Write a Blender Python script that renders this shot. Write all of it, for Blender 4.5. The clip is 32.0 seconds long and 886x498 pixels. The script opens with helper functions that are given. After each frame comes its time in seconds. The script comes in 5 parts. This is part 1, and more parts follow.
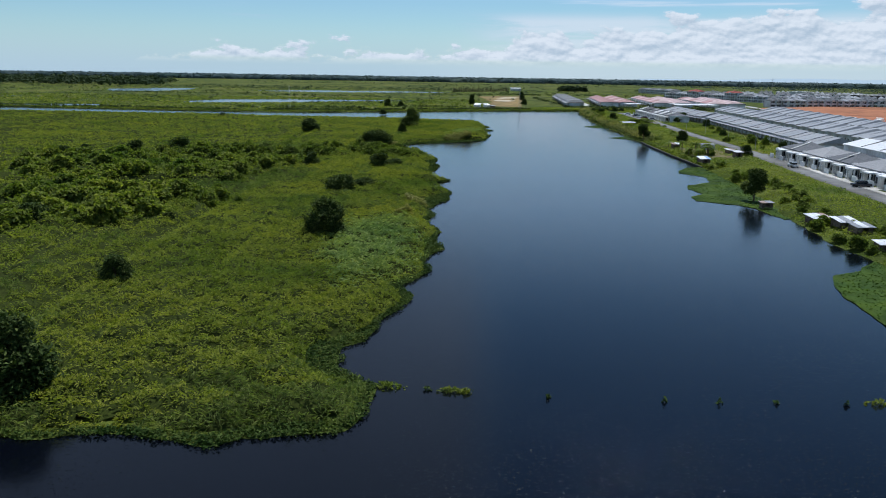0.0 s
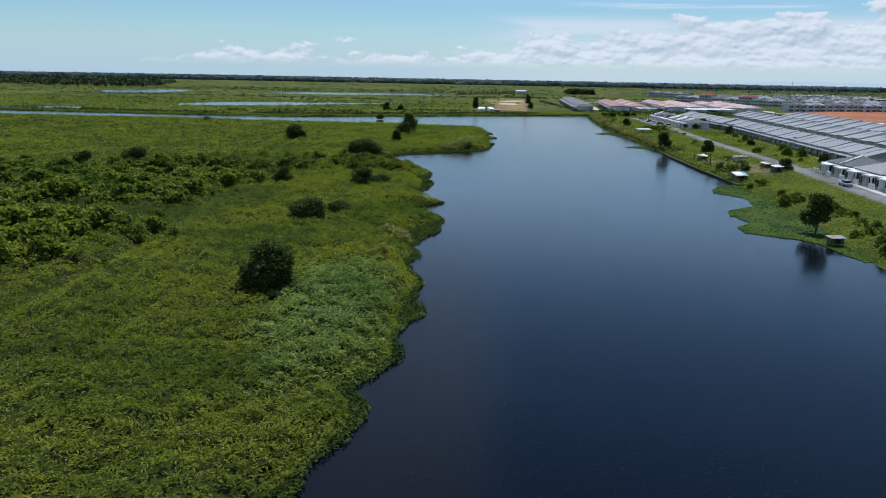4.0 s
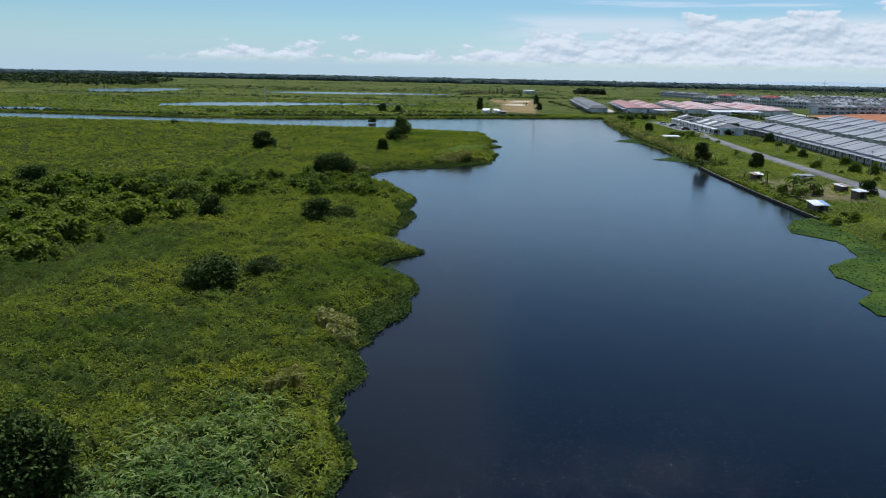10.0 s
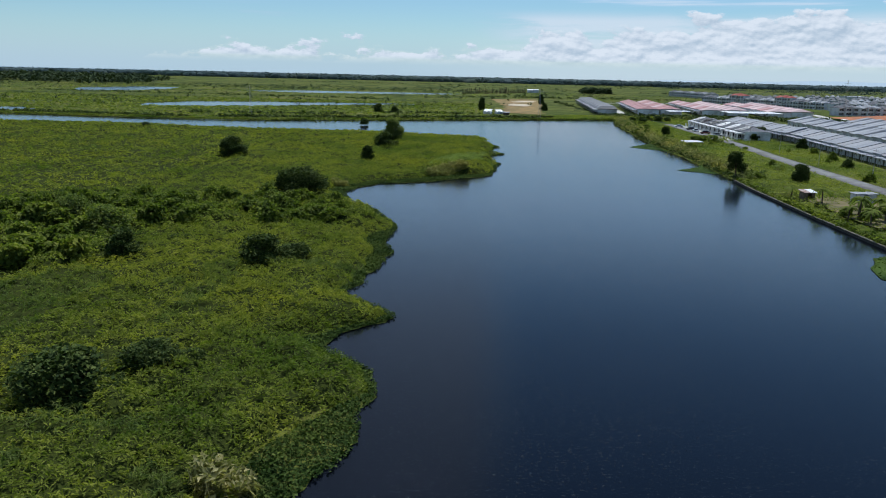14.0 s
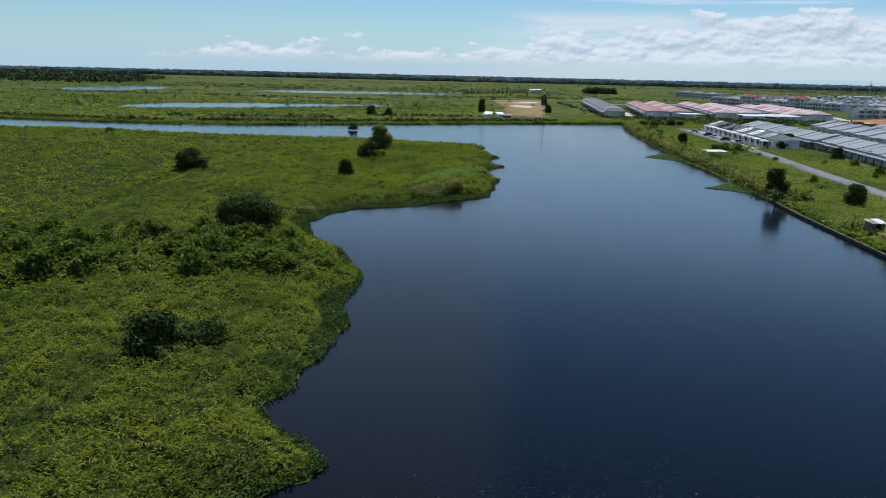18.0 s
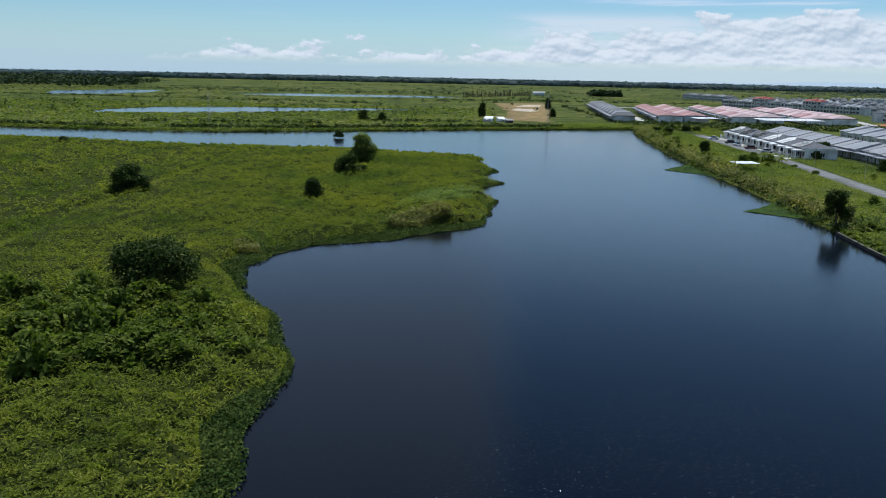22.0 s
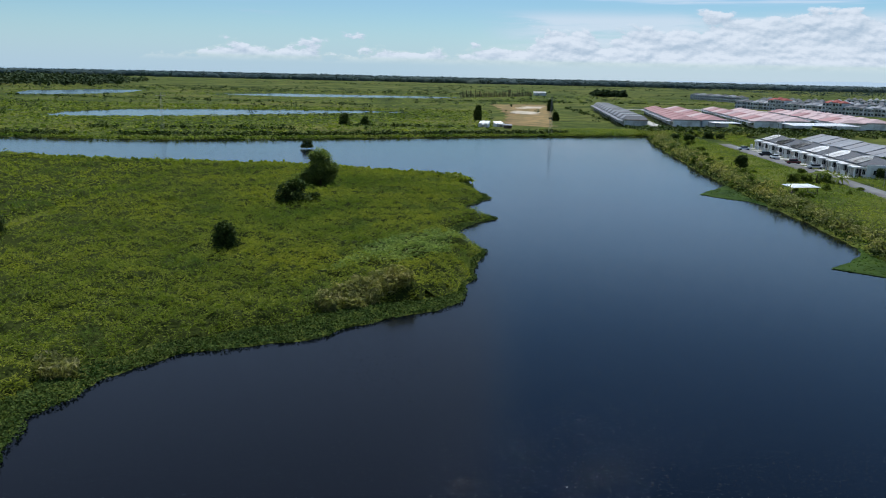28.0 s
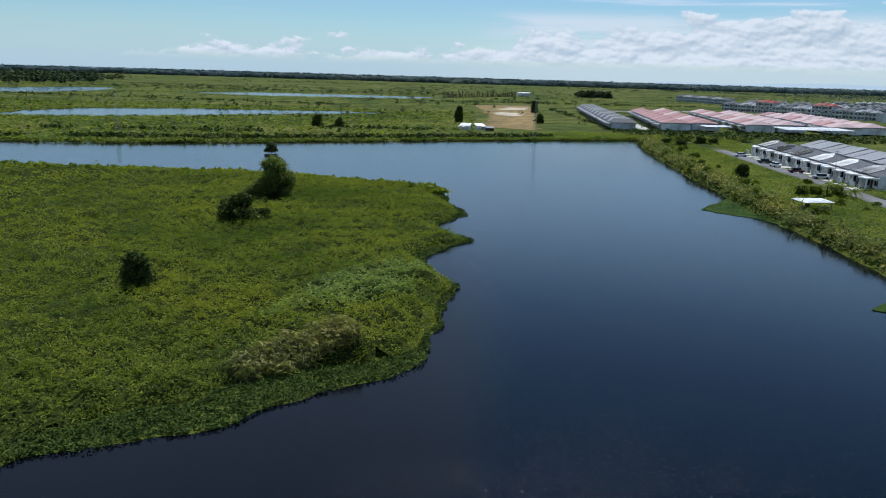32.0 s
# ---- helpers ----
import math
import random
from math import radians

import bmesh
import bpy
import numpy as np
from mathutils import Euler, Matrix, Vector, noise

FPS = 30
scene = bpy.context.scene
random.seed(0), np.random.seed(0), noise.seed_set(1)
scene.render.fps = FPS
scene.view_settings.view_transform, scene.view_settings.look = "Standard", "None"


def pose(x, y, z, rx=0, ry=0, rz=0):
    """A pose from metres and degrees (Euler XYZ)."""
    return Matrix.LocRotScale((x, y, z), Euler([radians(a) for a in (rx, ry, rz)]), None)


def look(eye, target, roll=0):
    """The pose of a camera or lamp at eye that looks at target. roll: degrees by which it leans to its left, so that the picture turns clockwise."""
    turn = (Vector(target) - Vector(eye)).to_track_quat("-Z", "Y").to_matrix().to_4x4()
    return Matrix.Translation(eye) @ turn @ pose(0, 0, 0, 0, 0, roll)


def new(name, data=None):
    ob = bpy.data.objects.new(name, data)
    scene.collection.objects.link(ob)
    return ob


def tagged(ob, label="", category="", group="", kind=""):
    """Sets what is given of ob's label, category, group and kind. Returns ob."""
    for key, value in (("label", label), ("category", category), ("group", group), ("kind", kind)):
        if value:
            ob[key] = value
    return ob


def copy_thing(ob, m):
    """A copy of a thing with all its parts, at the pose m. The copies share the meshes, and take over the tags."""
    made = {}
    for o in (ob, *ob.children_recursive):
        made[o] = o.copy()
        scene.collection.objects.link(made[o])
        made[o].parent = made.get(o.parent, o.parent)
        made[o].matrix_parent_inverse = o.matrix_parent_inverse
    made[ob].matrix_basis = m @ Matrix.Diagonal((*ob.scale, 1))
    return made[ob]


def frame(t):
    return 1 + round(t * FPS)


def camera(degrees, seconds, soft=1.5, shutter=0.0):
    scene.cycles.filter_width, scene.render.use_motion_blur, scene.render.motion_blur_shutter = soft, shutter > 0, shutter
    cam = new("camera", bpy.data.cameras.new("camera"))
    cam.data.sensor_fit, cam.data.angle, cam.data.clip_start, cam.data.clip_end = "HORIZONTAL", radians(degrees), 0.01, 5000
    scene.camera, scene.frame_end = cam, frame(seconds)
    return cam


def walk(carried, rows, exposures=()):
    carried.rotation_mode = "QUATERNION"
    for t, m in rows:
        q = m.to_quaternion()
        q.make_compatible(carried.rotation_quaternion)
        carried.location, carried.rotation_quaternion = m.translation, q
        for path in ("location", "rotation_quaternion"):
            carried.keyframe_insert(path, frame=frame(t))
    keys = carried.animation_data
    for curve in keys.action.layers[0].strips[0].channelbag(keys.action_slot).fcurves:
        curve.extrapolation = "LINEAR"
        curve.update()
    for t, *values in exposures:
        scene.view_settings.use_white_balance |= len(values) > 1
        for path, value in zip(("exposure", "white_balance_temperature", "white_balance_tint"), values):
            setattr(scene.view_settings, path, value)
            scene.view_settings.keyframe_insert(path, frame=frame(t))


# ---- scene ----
cam = camera(59.21, 32.0, 1.0)


def view(x, y, z, turn, tilt, lean):
    """The drone's pose: place, heading to the left of north, tilt upward and lean, in degrees."""
    a, b = radians(turn), radians(tilt)
    return look((x, y, z), (x - math.sin(a) * math.cos(b), y + math.cos(a) * math.cos(b), z + math.sin(b)), lean)


FLIGHT = (
    (0, 0.15, -1.32, 25.09, 0.062, -12.686, 0.900),
    (1, 0.76, 6.20, 25.23, 0.154, -12.668, 0.991),
    (2, 1.40, 13.90, 25.28, 0.267, -12.642, 1.016),
    (3, 1.97, 21.75, 25.17, 0.331, -12.599, 1.066),
    (3.5, 2.22, 25.70, 25.14, 0.376, -12.574, 1.089),
    (5.5, 3.36, 41.15, 24.90, 0.554, -12.475, 1.096),
    (6, 3.64, 44.96, 24.89, 0.597, -12.498, 1.137),
    (7, 4.20, 52.63, 24.93, 0.681, -12.499, 1.135),
    (8, 4.71, 60.49, 24.94, 0.748, -12.503, 1.165),
    (9, 5.27, 68.34, 24.97, 0.837, -12.558, 1.195),
    (10, 5.77, 76.15, 24.97, 0.898, -12.627, 1.214),
    (11, 6.28, 83.77, 24.95, 0.958, -12.656, 1.186),
    (12, 6.71, 91.55, 24.96, 0.996, -12.690, 1.226),
    (13, 7.24, 99.55, 24.90, 1.064, -12.702, 1.248),
    (14, 7.78, 107.68, 24.80, 1.133, -12.715, 1.320),
    (14.5, 8.10, 111.73, 24.82, 1.172, -12.726, 1.280),
    (16.5, 9.08, 126.37, 25.46, 1.268, -12.773, 1.257),
    (17, 9.29, 130.35, 25.50, 1.236, -12.797, 1.416),
    (18, 9.82, 138.07, 25.60, 1.269, -12.798, 1.350),
    (19, 10.33, 145.63, 25.45, 1.303, -12.655, 1.235),
    (20, 10.99, 153.45, 25.75, 1.377, -12.809, 1.219),
    (21, 11.61, 161.78, 25.50, 1.450, -12.729, 1.267),
    (22, 12.18, 169.71, 25.37, 1.511, -12.630, 1.242),
    (23, 12.70, 177.34, 25.20, 1.522, -12.534, 1.222),
    (24, 13.40, 185.07, 25.37, 1.562, -12.591, 1.176),
    (25, 13.93, 192.41, 25.58, 1.597, -12.611, 1.201),
    (25.5, 14.16, 196.35, 25.67, 1.575, -12.647, 1.250),
    (27.5, 15.32, 211.87, 25.79, 1.572, -12.708, 1.295),
    (28, 15.63, 215.84, 25.78, 1.538, -12.705, 1.282),
    (29, 16.21, 223.45, 25.91, 1.500, -12.742, 1.327),
    (29.5, 16.50, 227.14, 25.93, 1.540, -12.732, 1.349),
    (30, 16.75, 230.54, 25.97, 1.471, -12.708, 1.411),
    (30.5, 17.04, 232.66, 25.95, 1.203, -12.700, 1.589),
    (31, 17.26, 233.89, 25.92, 0.887, -12.726, 1.630),
    (31.5, 17.34, 234.90, 25.84, 0.606, -12.727, 1.639),
    (32, 17.56, 235.93, 25.71, 0.321, -12.697, 1.696),
)
walk(cam, [(r[0], view(*r[1:])) for r in FLIGHT], [(0.0, 0.08, 5750, 8), (32.0, 0.08, 5750, 8)])

# ---- light ----
SUN_UP, SUN_TURN = radians(64), radians(16)
world = bpy.data.worlds.new("daylight")
scene.world = world
world.use_nodes = True
wn = world.node_tree
sky = wn.nodes.new("ShaderNodeTexSky")
sky.sky_type, sky.sun_disc = "NISHITA", False
sky.sun_elevation, sky.sun_rotation = SUN_UP, SUN_TURN
sky.air_density, sky.dust_density, sky.ozone_density = 1.0, 0.0, 2.5
wn.nodes["Background"].inputs[1].default_value = 0.075
clear = wn.nodes.new("ShaderNodeMixRGB")
clear.blend_type = "MULTIPLY"
clear.inputs[0].default_value, clear.inputs[2].default_value = 1.0, (0.86, 1.0, 1.06, 1)
wn.links.new(sky.outputs[0], clear.inputs[1])
wn.links.new(clear.outputs[0], wn.nodes["Background"].inputs[0])
sun = new("sun", bpy.data.lights.new("sun", "SUN"))
sun.data.energy, sun.data.angle, sun.data.color = 4.3, radians(0.53), (1.0, 0.95, 0.87)
to_sun = Vector((math.sin(SUN_TURN) * math.cos(SUN_UP), math.cos(SUN_TURN) * math.cos(SUN_UP), math.sin(SUN_UP)))
sun.matrix_world = look(to_sun * 100, (0, 0, 0))
scene.view_settings.exposure = 0.0


# ---- materials ----
def material(name, color, rough=0.7, metal=0.0):
    m = bpy.data.materials.new(name)
    m.use_nodes = True
    b = m.node_tree.nodes["Principled BSDF"]
    b.inputs["Base Color"].default_value = (*color, 1)
    b.inputs["Roughness"].default_value = rough
    b.inputs["Metallic"].default_value = metal
    return m, m.node_tree, b


def noise_tex(nt, scale, detail=4.0, rough=0.55, coord="Object", stretch=None):
    tc = nt.nodes.new("ShaderNodeTexCoord")
    n = nt.nodes.new("ShaderNodeTexNoise")
    n.inputs["Scale"].default_value, n.inputs["Detail"].default_value, n.inputs["Roughness"].default_value = scale, detail, rough
    if stretch:
        mp = nt.nodes.new("ShaderNodeMapping")
        mp.inputs["Scale"].default_value = stretch
        nt.links.new(tc.outputs[coord], mp.inputs["Vector"])
        nt.links.new(mp.outputs[0], n.inputs["Vector"])
    else:
        nt.links.new(tc.outputs[coord], n.inputs["Vector"])
    return n.outputs["Fac"]


def ramp(nt, fac, stops):
    r = nt.nodes.new("ShaderNodeValToRGB")
    e = r.color_ramp.elements
    while len(e) < len(stops):
        e.new(0.5)
    for k, (p, c) in enumerate(stops):
        e[k].position, e[k].color = p, (*c, 1)
    nt.links.new(fac, r.inputs[0])
    return r.outputs[0]


def blend(nt, a, b, fac, kind="MIX"):
    x = nt.nodes.new("ShaderNodeMixRGB")
    x.blend_type = kind
    for k, v in ((0, fac), (1, a), (2, b)):
        if isinstance(v, (int, float)):
            x.inputs[k].default_value = v
        elif isinstance(v, tuple):
            x.inputs[k].default_value = (*v, 1)
        else:
            nt.links.new(v, x.inputs[k])
    return x.outputs[0]


def bump(nt, b, fac, strength, dist=0.1):
    u = nt.nodes.new("ShaderNodeBump")
    u.inputs["Strength"].default_value, u.inputs["Distance"].default_value = strength, dist
    nt.links.new(fac, u.inputs["Height"])
    nt.links.new(u.outputs[0], b.inputs["Normal"])
    return u


def weathered(name, dark, light, scale, rough=0.8, metal=0.0, relief=0.2, big=0.15):
    """A surface of two tones with grain and larger stains."""
    m, nt, b = material(name, light, rough, metal)
    fine = noise_tex(nt, scale, 6)
    wide = noise_tex(nt, scale * big, 3)
    c = ramp(nt, fine, ((0.35, dark), (0.65, light)))
    c = blend(nt, c, blend(nt, c, (0.6, 0.58, 0.54), 1.0, "MULTIPLY"), ramp(nt, wide, ((0.45, (0, 0, 0)), (0.7, (1, 1, 1)))))
    nt.links.new(c, b.inputs["Base Color"])
    b.inputs["Specular IOR Level"].default_value = 0.25
    bump(nt, b, fine, relief, 0.03)
    return m


def leafy(name, dark, mid, light, translucent=0.35, rough=0.5, patch=0.05, coat=0.3, clump=0.7):
    """Leaves: a tone to each leaf, patches across the field, light coming through."""
    m, nt, b = material(name, mid, rough)
    geo = nt.nodes.new("ShaderNodeNewGeometry")
    leaf = ramp(nt, geo.outputs["Random Per Island"], ((0.0, dark), (0.5, mid), (1.0, light)))
    wide = noise_tex(nt, patch, 5, 0.6)
    tone = ramp(nt, wide, ((0.32, (0.48, 0.62, 0.55)), (0.5, (1, 1, 1)), (0.68, (1.22, 1.12, 0.85))))
    c = blend(nt, leaf, tone, 1.0, "MULTIPLY")
    tuft = ramp(nt, noise_tex(nt, clump, 3, 0.6), ((0.34, (0.66, 0.70, 0.66)), (0.52, (1, 1, 1)), (0.68, (1.26, 1.2, 1.12))))
    c = blend(nt, c, tuft, 1.0, "MULTIPLY")
    nt.links.new(c, b.inputs["Base Color"])
    b.inputs["Specular IOR Level"].default_value = coat * 0.5
    tr = nt.nodes.new("ShaderNodeBsdfTranslucent")
    nt.links.new(blend(nt, c, (1.0, 1.15, 0.45), 1.0, "MULTIPLY"), tr.inputs["Color"])
    mx = nt.nodes.new("ShaderNodeMixShader")
    mx.inputs[0].default_value = translucent
    nt.links.new(b.outputs[0], mx.inputs[1])
    nt.links.new(tr.outputs[0], mx.inputs[2])
    nt.links.new(mx.outputs[0], nt.nodes["Material Output"].inputs["Surface"])
    return m


M_CREEPER = leafy("creeper_leaves", (0.114, 0.137, 0.018), (0.198, 0.225, 0.031), (0.278, 0.292, 0.050), 0.48, 0.6, 0.05, 0.15)
M_PALE = leafy("pale_grass", (0.110, 0.158, 0.050), (0.210, 0.275, 0.094), (0.330, 0.385, 0.165), 0.40, 0.75, 0.05, 0.05)
M_HYACINTH = leafy("hyacinth_leaves", (0.020, 0.037, 0.008), (0.047, 0.075, 0.015), (0.100, 0.135, 0.036), 0.2, 0.75, 0.2, 0.06)
M_SHRUB = leafy("shrub_leaves", (0.062, 0.090, 0.014), (0.148, 0.184, 0.028), (0.250, 0.278, 0.058), 0.44, 0.65, 0.05, 0.12)
M_DARKTREE = leafy("dark_tree_leaves", (0.020, 0.036, 0.010), (0.054, 0.080, 0.017), (0.125, 0.152, 0.040), 0.14, 0.7, 0.05, 0.12)
M_BANKGRASS = leafy("bank_grass", (0.125, 0.155, 0.020), (0.195, 0.232, 0.032), (0.275, 0.298, 0.058), 0.42, 0.6, 0.05, 0.15)
M_REED = leafy("dry_reeds", (0.15, 0.145, 0.058), (0.26, 0.245, 0.108), (0.42, 0.38, 0.19), 0.40, 0.7, 0.05, 0.1)
M_MAT = leafy("weed_mat", (0.040, 0.076, 0.007), (0.057, 0.100, 0.010), (0.074, 0.120, 0.013), 0.2, 0.6, 0.2, 0.1, 0.15)
# distance haze is put into both far colours, most in the forest's blue-grey
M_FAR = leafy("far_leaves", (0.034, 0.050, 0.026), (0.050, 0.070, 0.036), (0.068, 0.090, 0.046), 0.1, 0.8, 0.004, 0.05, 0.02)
M_HAZEWOOD = leafy("hazed_forest_leaves", (0.042, 0.064, 0.068), (0.056, 0.080, 0.083), (0.070, 0.095, 0.094), 0.1, 0.8, 0.004, 0.05, 0.01)
M_BRUSH = leafy("dry_bank_brush", (0.120, 0.130, 0.044), (0.235, 0.228, 0.088), (0.390, 0.355, 0.165), 0.40, 0.7, 0.08, 0.1)
M_UNDERGROWTH = leafy("undergrowth_leaves", (0.064, 0.090, 0.014), (0.158, 0.194, 0.030), (0.270, 0.296, 0.060), 0.45, 0.65, 0.05, 0.12)
M_SEDGE = leafy("sedge_blades", (0.074, 0.104, 0.028), (0.130, 0.165, 0.044), (0.195, 0.225, 0.072), 0.44, 0.65, 0.05, 0.12)
M_BARK = weathered("bark", (0.06, 0.045, 0.03), (0.14, 0.11, 0.08), 6, 0.9)
M_WHITE = weathered("white_paint", (0.70, 0.70, 0.69), (0.82, 0.82, 0.81), 1.2, 0.6, 0, 0.05)
M_CREAM = weathered("grey_paint", (0.50, 0.51, 0.53), (0.62, 0.63, 0.64), 1.0, 0.6, 0, 0.05)
M_GLASS, _, gb = material("window_glass", (0.02, 0.025, 0.03), 0.08)
M_DOOR = weathered("dark_door", (0.05, 0.04, 0.035), (0.10, 0.08, 0.07), 2, 0.5)
M_CONCRETE = weathered("concrete", (0.28, 0.27, 0.25), (0.42, 0.41, 0.38), 0.8, 0.85)
M_WALLDARK = weathered("wet_concrete", (0.03, 0.028, 0.022), (0.09, 0.085, 0.07), 0.9, 0.85)
M_ROAD = weathered("asphalt", (0.15, 0.15, 0.15), (0.22, 0.215, 0.21), 0.5, 0.9, 0, 0.1)
M_DRIVE = weathered("driveway_concrete", (0.42, 0.40, 0.37), (0.58, 0.56, 0.52), 0.5, 0.85)
M_WOOD = weathered("old_timber", (0.10, 0.075, 0.055), (0.22, 0.17, 0.13), 3, 0.85)
M_ZINC = weathered("bright_metal_sheet", (0.55, 0.56, 0.57), (0.75, 0.76, 0.77), 1.0, 0.45, 0.3)
M_RUST = weathered("rusty_metal_sheet", (0.20, 0.10, 0.06), (0.42, 0.36, 0.32), 0.9, 0.7, 0.1)
M_BLUE = weathered("blue_tarpaulin", (0.10, 0.22, 0.45), (0.35, 0.48, 0.68), 0.8, 0.5)
M_TYRE = material("tyre_rubber", (0.015, 0.015, 0.015), 0.8)[0]


def roof_material(name, dark, light, stripe, every=3.0, share=0.25):
    """Ribbed metal or tile roofing with some sheets of another tone."""
    m, nt, b = material(name, light, 0.75, 0.0)
    b.inputs["Specular IOR Level"].default_value = 0.2
    fine = noise_tex(nt, 1.5, 5)
    c = ramp(nt, fine, ((0.3, dark), (0.7, light)))
    tc = nt.nodes.new("ShaderNodeTexCoord")
    w = nt.nodes.new("ShaderNodeTexWave")
    w.wave_type, w.bands_direction = "BANDS", "Y"
    w.inputs["Scale"].default_value = 2.0
    nt.links.new(tc.outputs["Object"], w.inputs["Vector"])
    oi = nt.nodes.new("ShaderNodeObjectInfo")
    tone = ramp(nt, oi.outputs["Random"], ((0.0, (0.90, 0.90, 0.91)), (1.0, (1.07, 1.06, 1.05))))
    c = blend(nt, c, tone, 1.0, "MULTIPLY")
    nt.links.new(c, b.inputs["Base Color"])
    bump(nt, b, w.outputs["Fac"], 0.3, 0.04)
    return m


M_ROOF_GREY = roof_material("grey_roof_sheets", (0.225, 0.236, 0.252), (0.305, 0.316, 0.333), None)
M_ROOF_BROWN = roof_material("brown_grey_roof_sheets", (0.22, 0.222, 0.23), (0.30, 0.300, 0.305), None)
M_ROOF_DARK = roof_material("dark_grey_roof_sheets", (0.085, 0.09, 0.098), (0.135, 0.14, 0.15), None)
M_ROOF_LIGHT = roof_material("pale_roof_sheets", (0.50, 0.51, 0.52), (0.66, 0.67, 0.68), None)
M_ROOF_MID = roof_material("mid_grey_roof_sheets", (0.38, 0.39, 0.40), (0.48, 0.49, 0.50), None)
M_ROOF_PINK = roof_material("pink_roof_tiles", (0.32, 0.165, 0.16), (0.45, 0.27, 0.26), None)
M_ROOF_PALEPINK = roof_material("faded_pink_roof_tiles", (0.44, 0.31, 0.30), (0.57, 0.44, 0.43), None)
M_ROOF_RED = roof_material("red_roof_tiles", (0.25, 0.06, 0.05), (0.36, 0.10, 0.08), None)

# water: nearly black peaty river with small wind ripples
M_WATER, nt, b = material("river_water", (0.0015, 0.0022, 0.0045), 0.14)
b.inputs["IOR"].default_value = 1.26
f1 = noise_tex(nt, 1.3, 4, 0.65, "Object", (1.0, 1.8, 1.0))
f2 = noise_tex(nt, 0.10, 3, 0.5, "Object", (1.0, 1.6, 1.0))
mixw = blend(nt, blend(nt, f1, f2, 0.35), (0.34, 0.34, 0.34), 1.0, "MULTIPLY")
crest = ramp(nt, noise_tex(nt, 3.4, 1, 0.5, "Object", (1.0, 1.7, 1.0)), ((0.64, (0, 0, 0)), (0.80, (1, 1, 1))))
mixw = blend(nt, mixw, blend(nt, blend(nt, crest, (1.0, 1.0, 1.0), 1.0, "MULTIPLY"), ramp(nt, noise_tex(nt, 0.022, 3, 0.5), ((0.42, (0.32, 0.32, 0.32)), (0.55, (1, 1, 1)))), 1.0, "MULTIPLY"), 1.0, "ADD")
bump(nt, b, mixw, 0.30, 0.10)

# ground: grass and mud, in several scales
M_GROUND, nt, b = material("marsh_ground", (0.05, 0.08, 0.02), 0.9)
wide = noise_tex(nt, 0.012, 7, 0.65)
mid = noise_tex(nt, 0.06, 6, 0.65)
fine = noise_tex(nt, 0.9, 6, 0.7)
c = ramp(nt, wide, ((0.36, (0.044, 0.062, 0.012)), (0.5, (0.085, 0.106, 0.020)), (0.62, (0.130, 0.130, 0.034))))
c = blend(nt, c, ramp(nt, mid, ((0.36, (0.34, 0.42, 0.36)), (0.58, (1.15, 1.12, 1.0)))), 0.9, "MULTIPLY")
c = blend(nt, c, ramp(nt, fine, ((0.3, (0.55, 0.55, 0.5)), (0.65, (1.2, 1.2, 1.1)))), 0.8, "MULTIPLY")
nt.links.new(c, b.inputs["Base Color"])
b.inputs["Specular IOR Level"].default_value = 0.05
bump(nt, b, mid, 1.0, 1.5)
# dark green that puts the shade between leaves into the colour
M_UNDER, nt, b = material("painted_stem_shade", (0.03, 0.05, 0.008), 0.95)
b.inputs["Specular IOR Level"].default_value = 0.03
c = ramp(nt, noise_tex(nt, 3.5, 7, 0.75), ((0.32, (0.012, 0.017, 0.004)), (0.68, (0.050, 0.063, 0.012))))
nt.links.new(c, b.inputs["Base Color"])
M_SOIL = weathered("orange_soil", (0.26, 0.095, 0.04), (0.42, 0.17, 0.075), 0.12, 0.95, 0, 0.5)
M_BROWNFIELD = weathered("dry_field", (0.125, 0.105, 0.032), (0.31, 0.195, 0.070), 0.14, 0.95, 0, 0.5)
M_SAND = weathered("pale_sand", (0.45, 0.38, 0.28), (0.62, 0.54, 0.42), 0.3, 0.95)
# the hills' pale blue is distance haze mixed into the colour
M_HILL = material("hazed_hills", (0.22, 0.33, 0.42), 1.0)[0]


# ---- mesh helpers ----
def mesh_np(name, verts, faces, mats=(), index=None, smooth=False):
    """A mesh from arrays: faces all of one size."""
    me = bpy.data.meshes.new(name)
    v, f = np.asarray(verts, np.float32), np.asarray(faces, np.int32)
    n, k = f.shape
    me.vertices.add(len(v))
    me.vertices.foreach_set("co", v.ravel())
    me.loops.add(n * k)
    me.loops.foreach_set("vertex_index", f.ravel())
    me.polygons.add(n)
    me.polygons.foreach_set("loop_start", np.arange(0, n * k, k, dtype=np.int32))
    for m in mats:
        me.materials.append(m)
    if index is not None:
        me.polygons.foreach_set("material_index", np.asarray(index, np.int32))
    if smooth:
        me.polygons.foreach_set("use_smooth", np.ones(n, bool))
    me.update(calc_edges=True)
    return me


def part(name, bm, mat, parent=None, label="", place=None):
    """Links a bmesh or mesh as one object, under a thing where one is given."""
    if isinstance(bm, bmesh.types.BMesh):
        me = bpy.data.meshes.new(name)
        bm.to_mesh(me)
        bm.free()
    else:
        me = bm
    if mat and not me.materials:
        me.materials.append(mat)
    ob = new(name, me)
    if parent:
        ob.parent = parent
    if place is not None:
        ob.matrix_basis = place
    return tagged(ob, label)


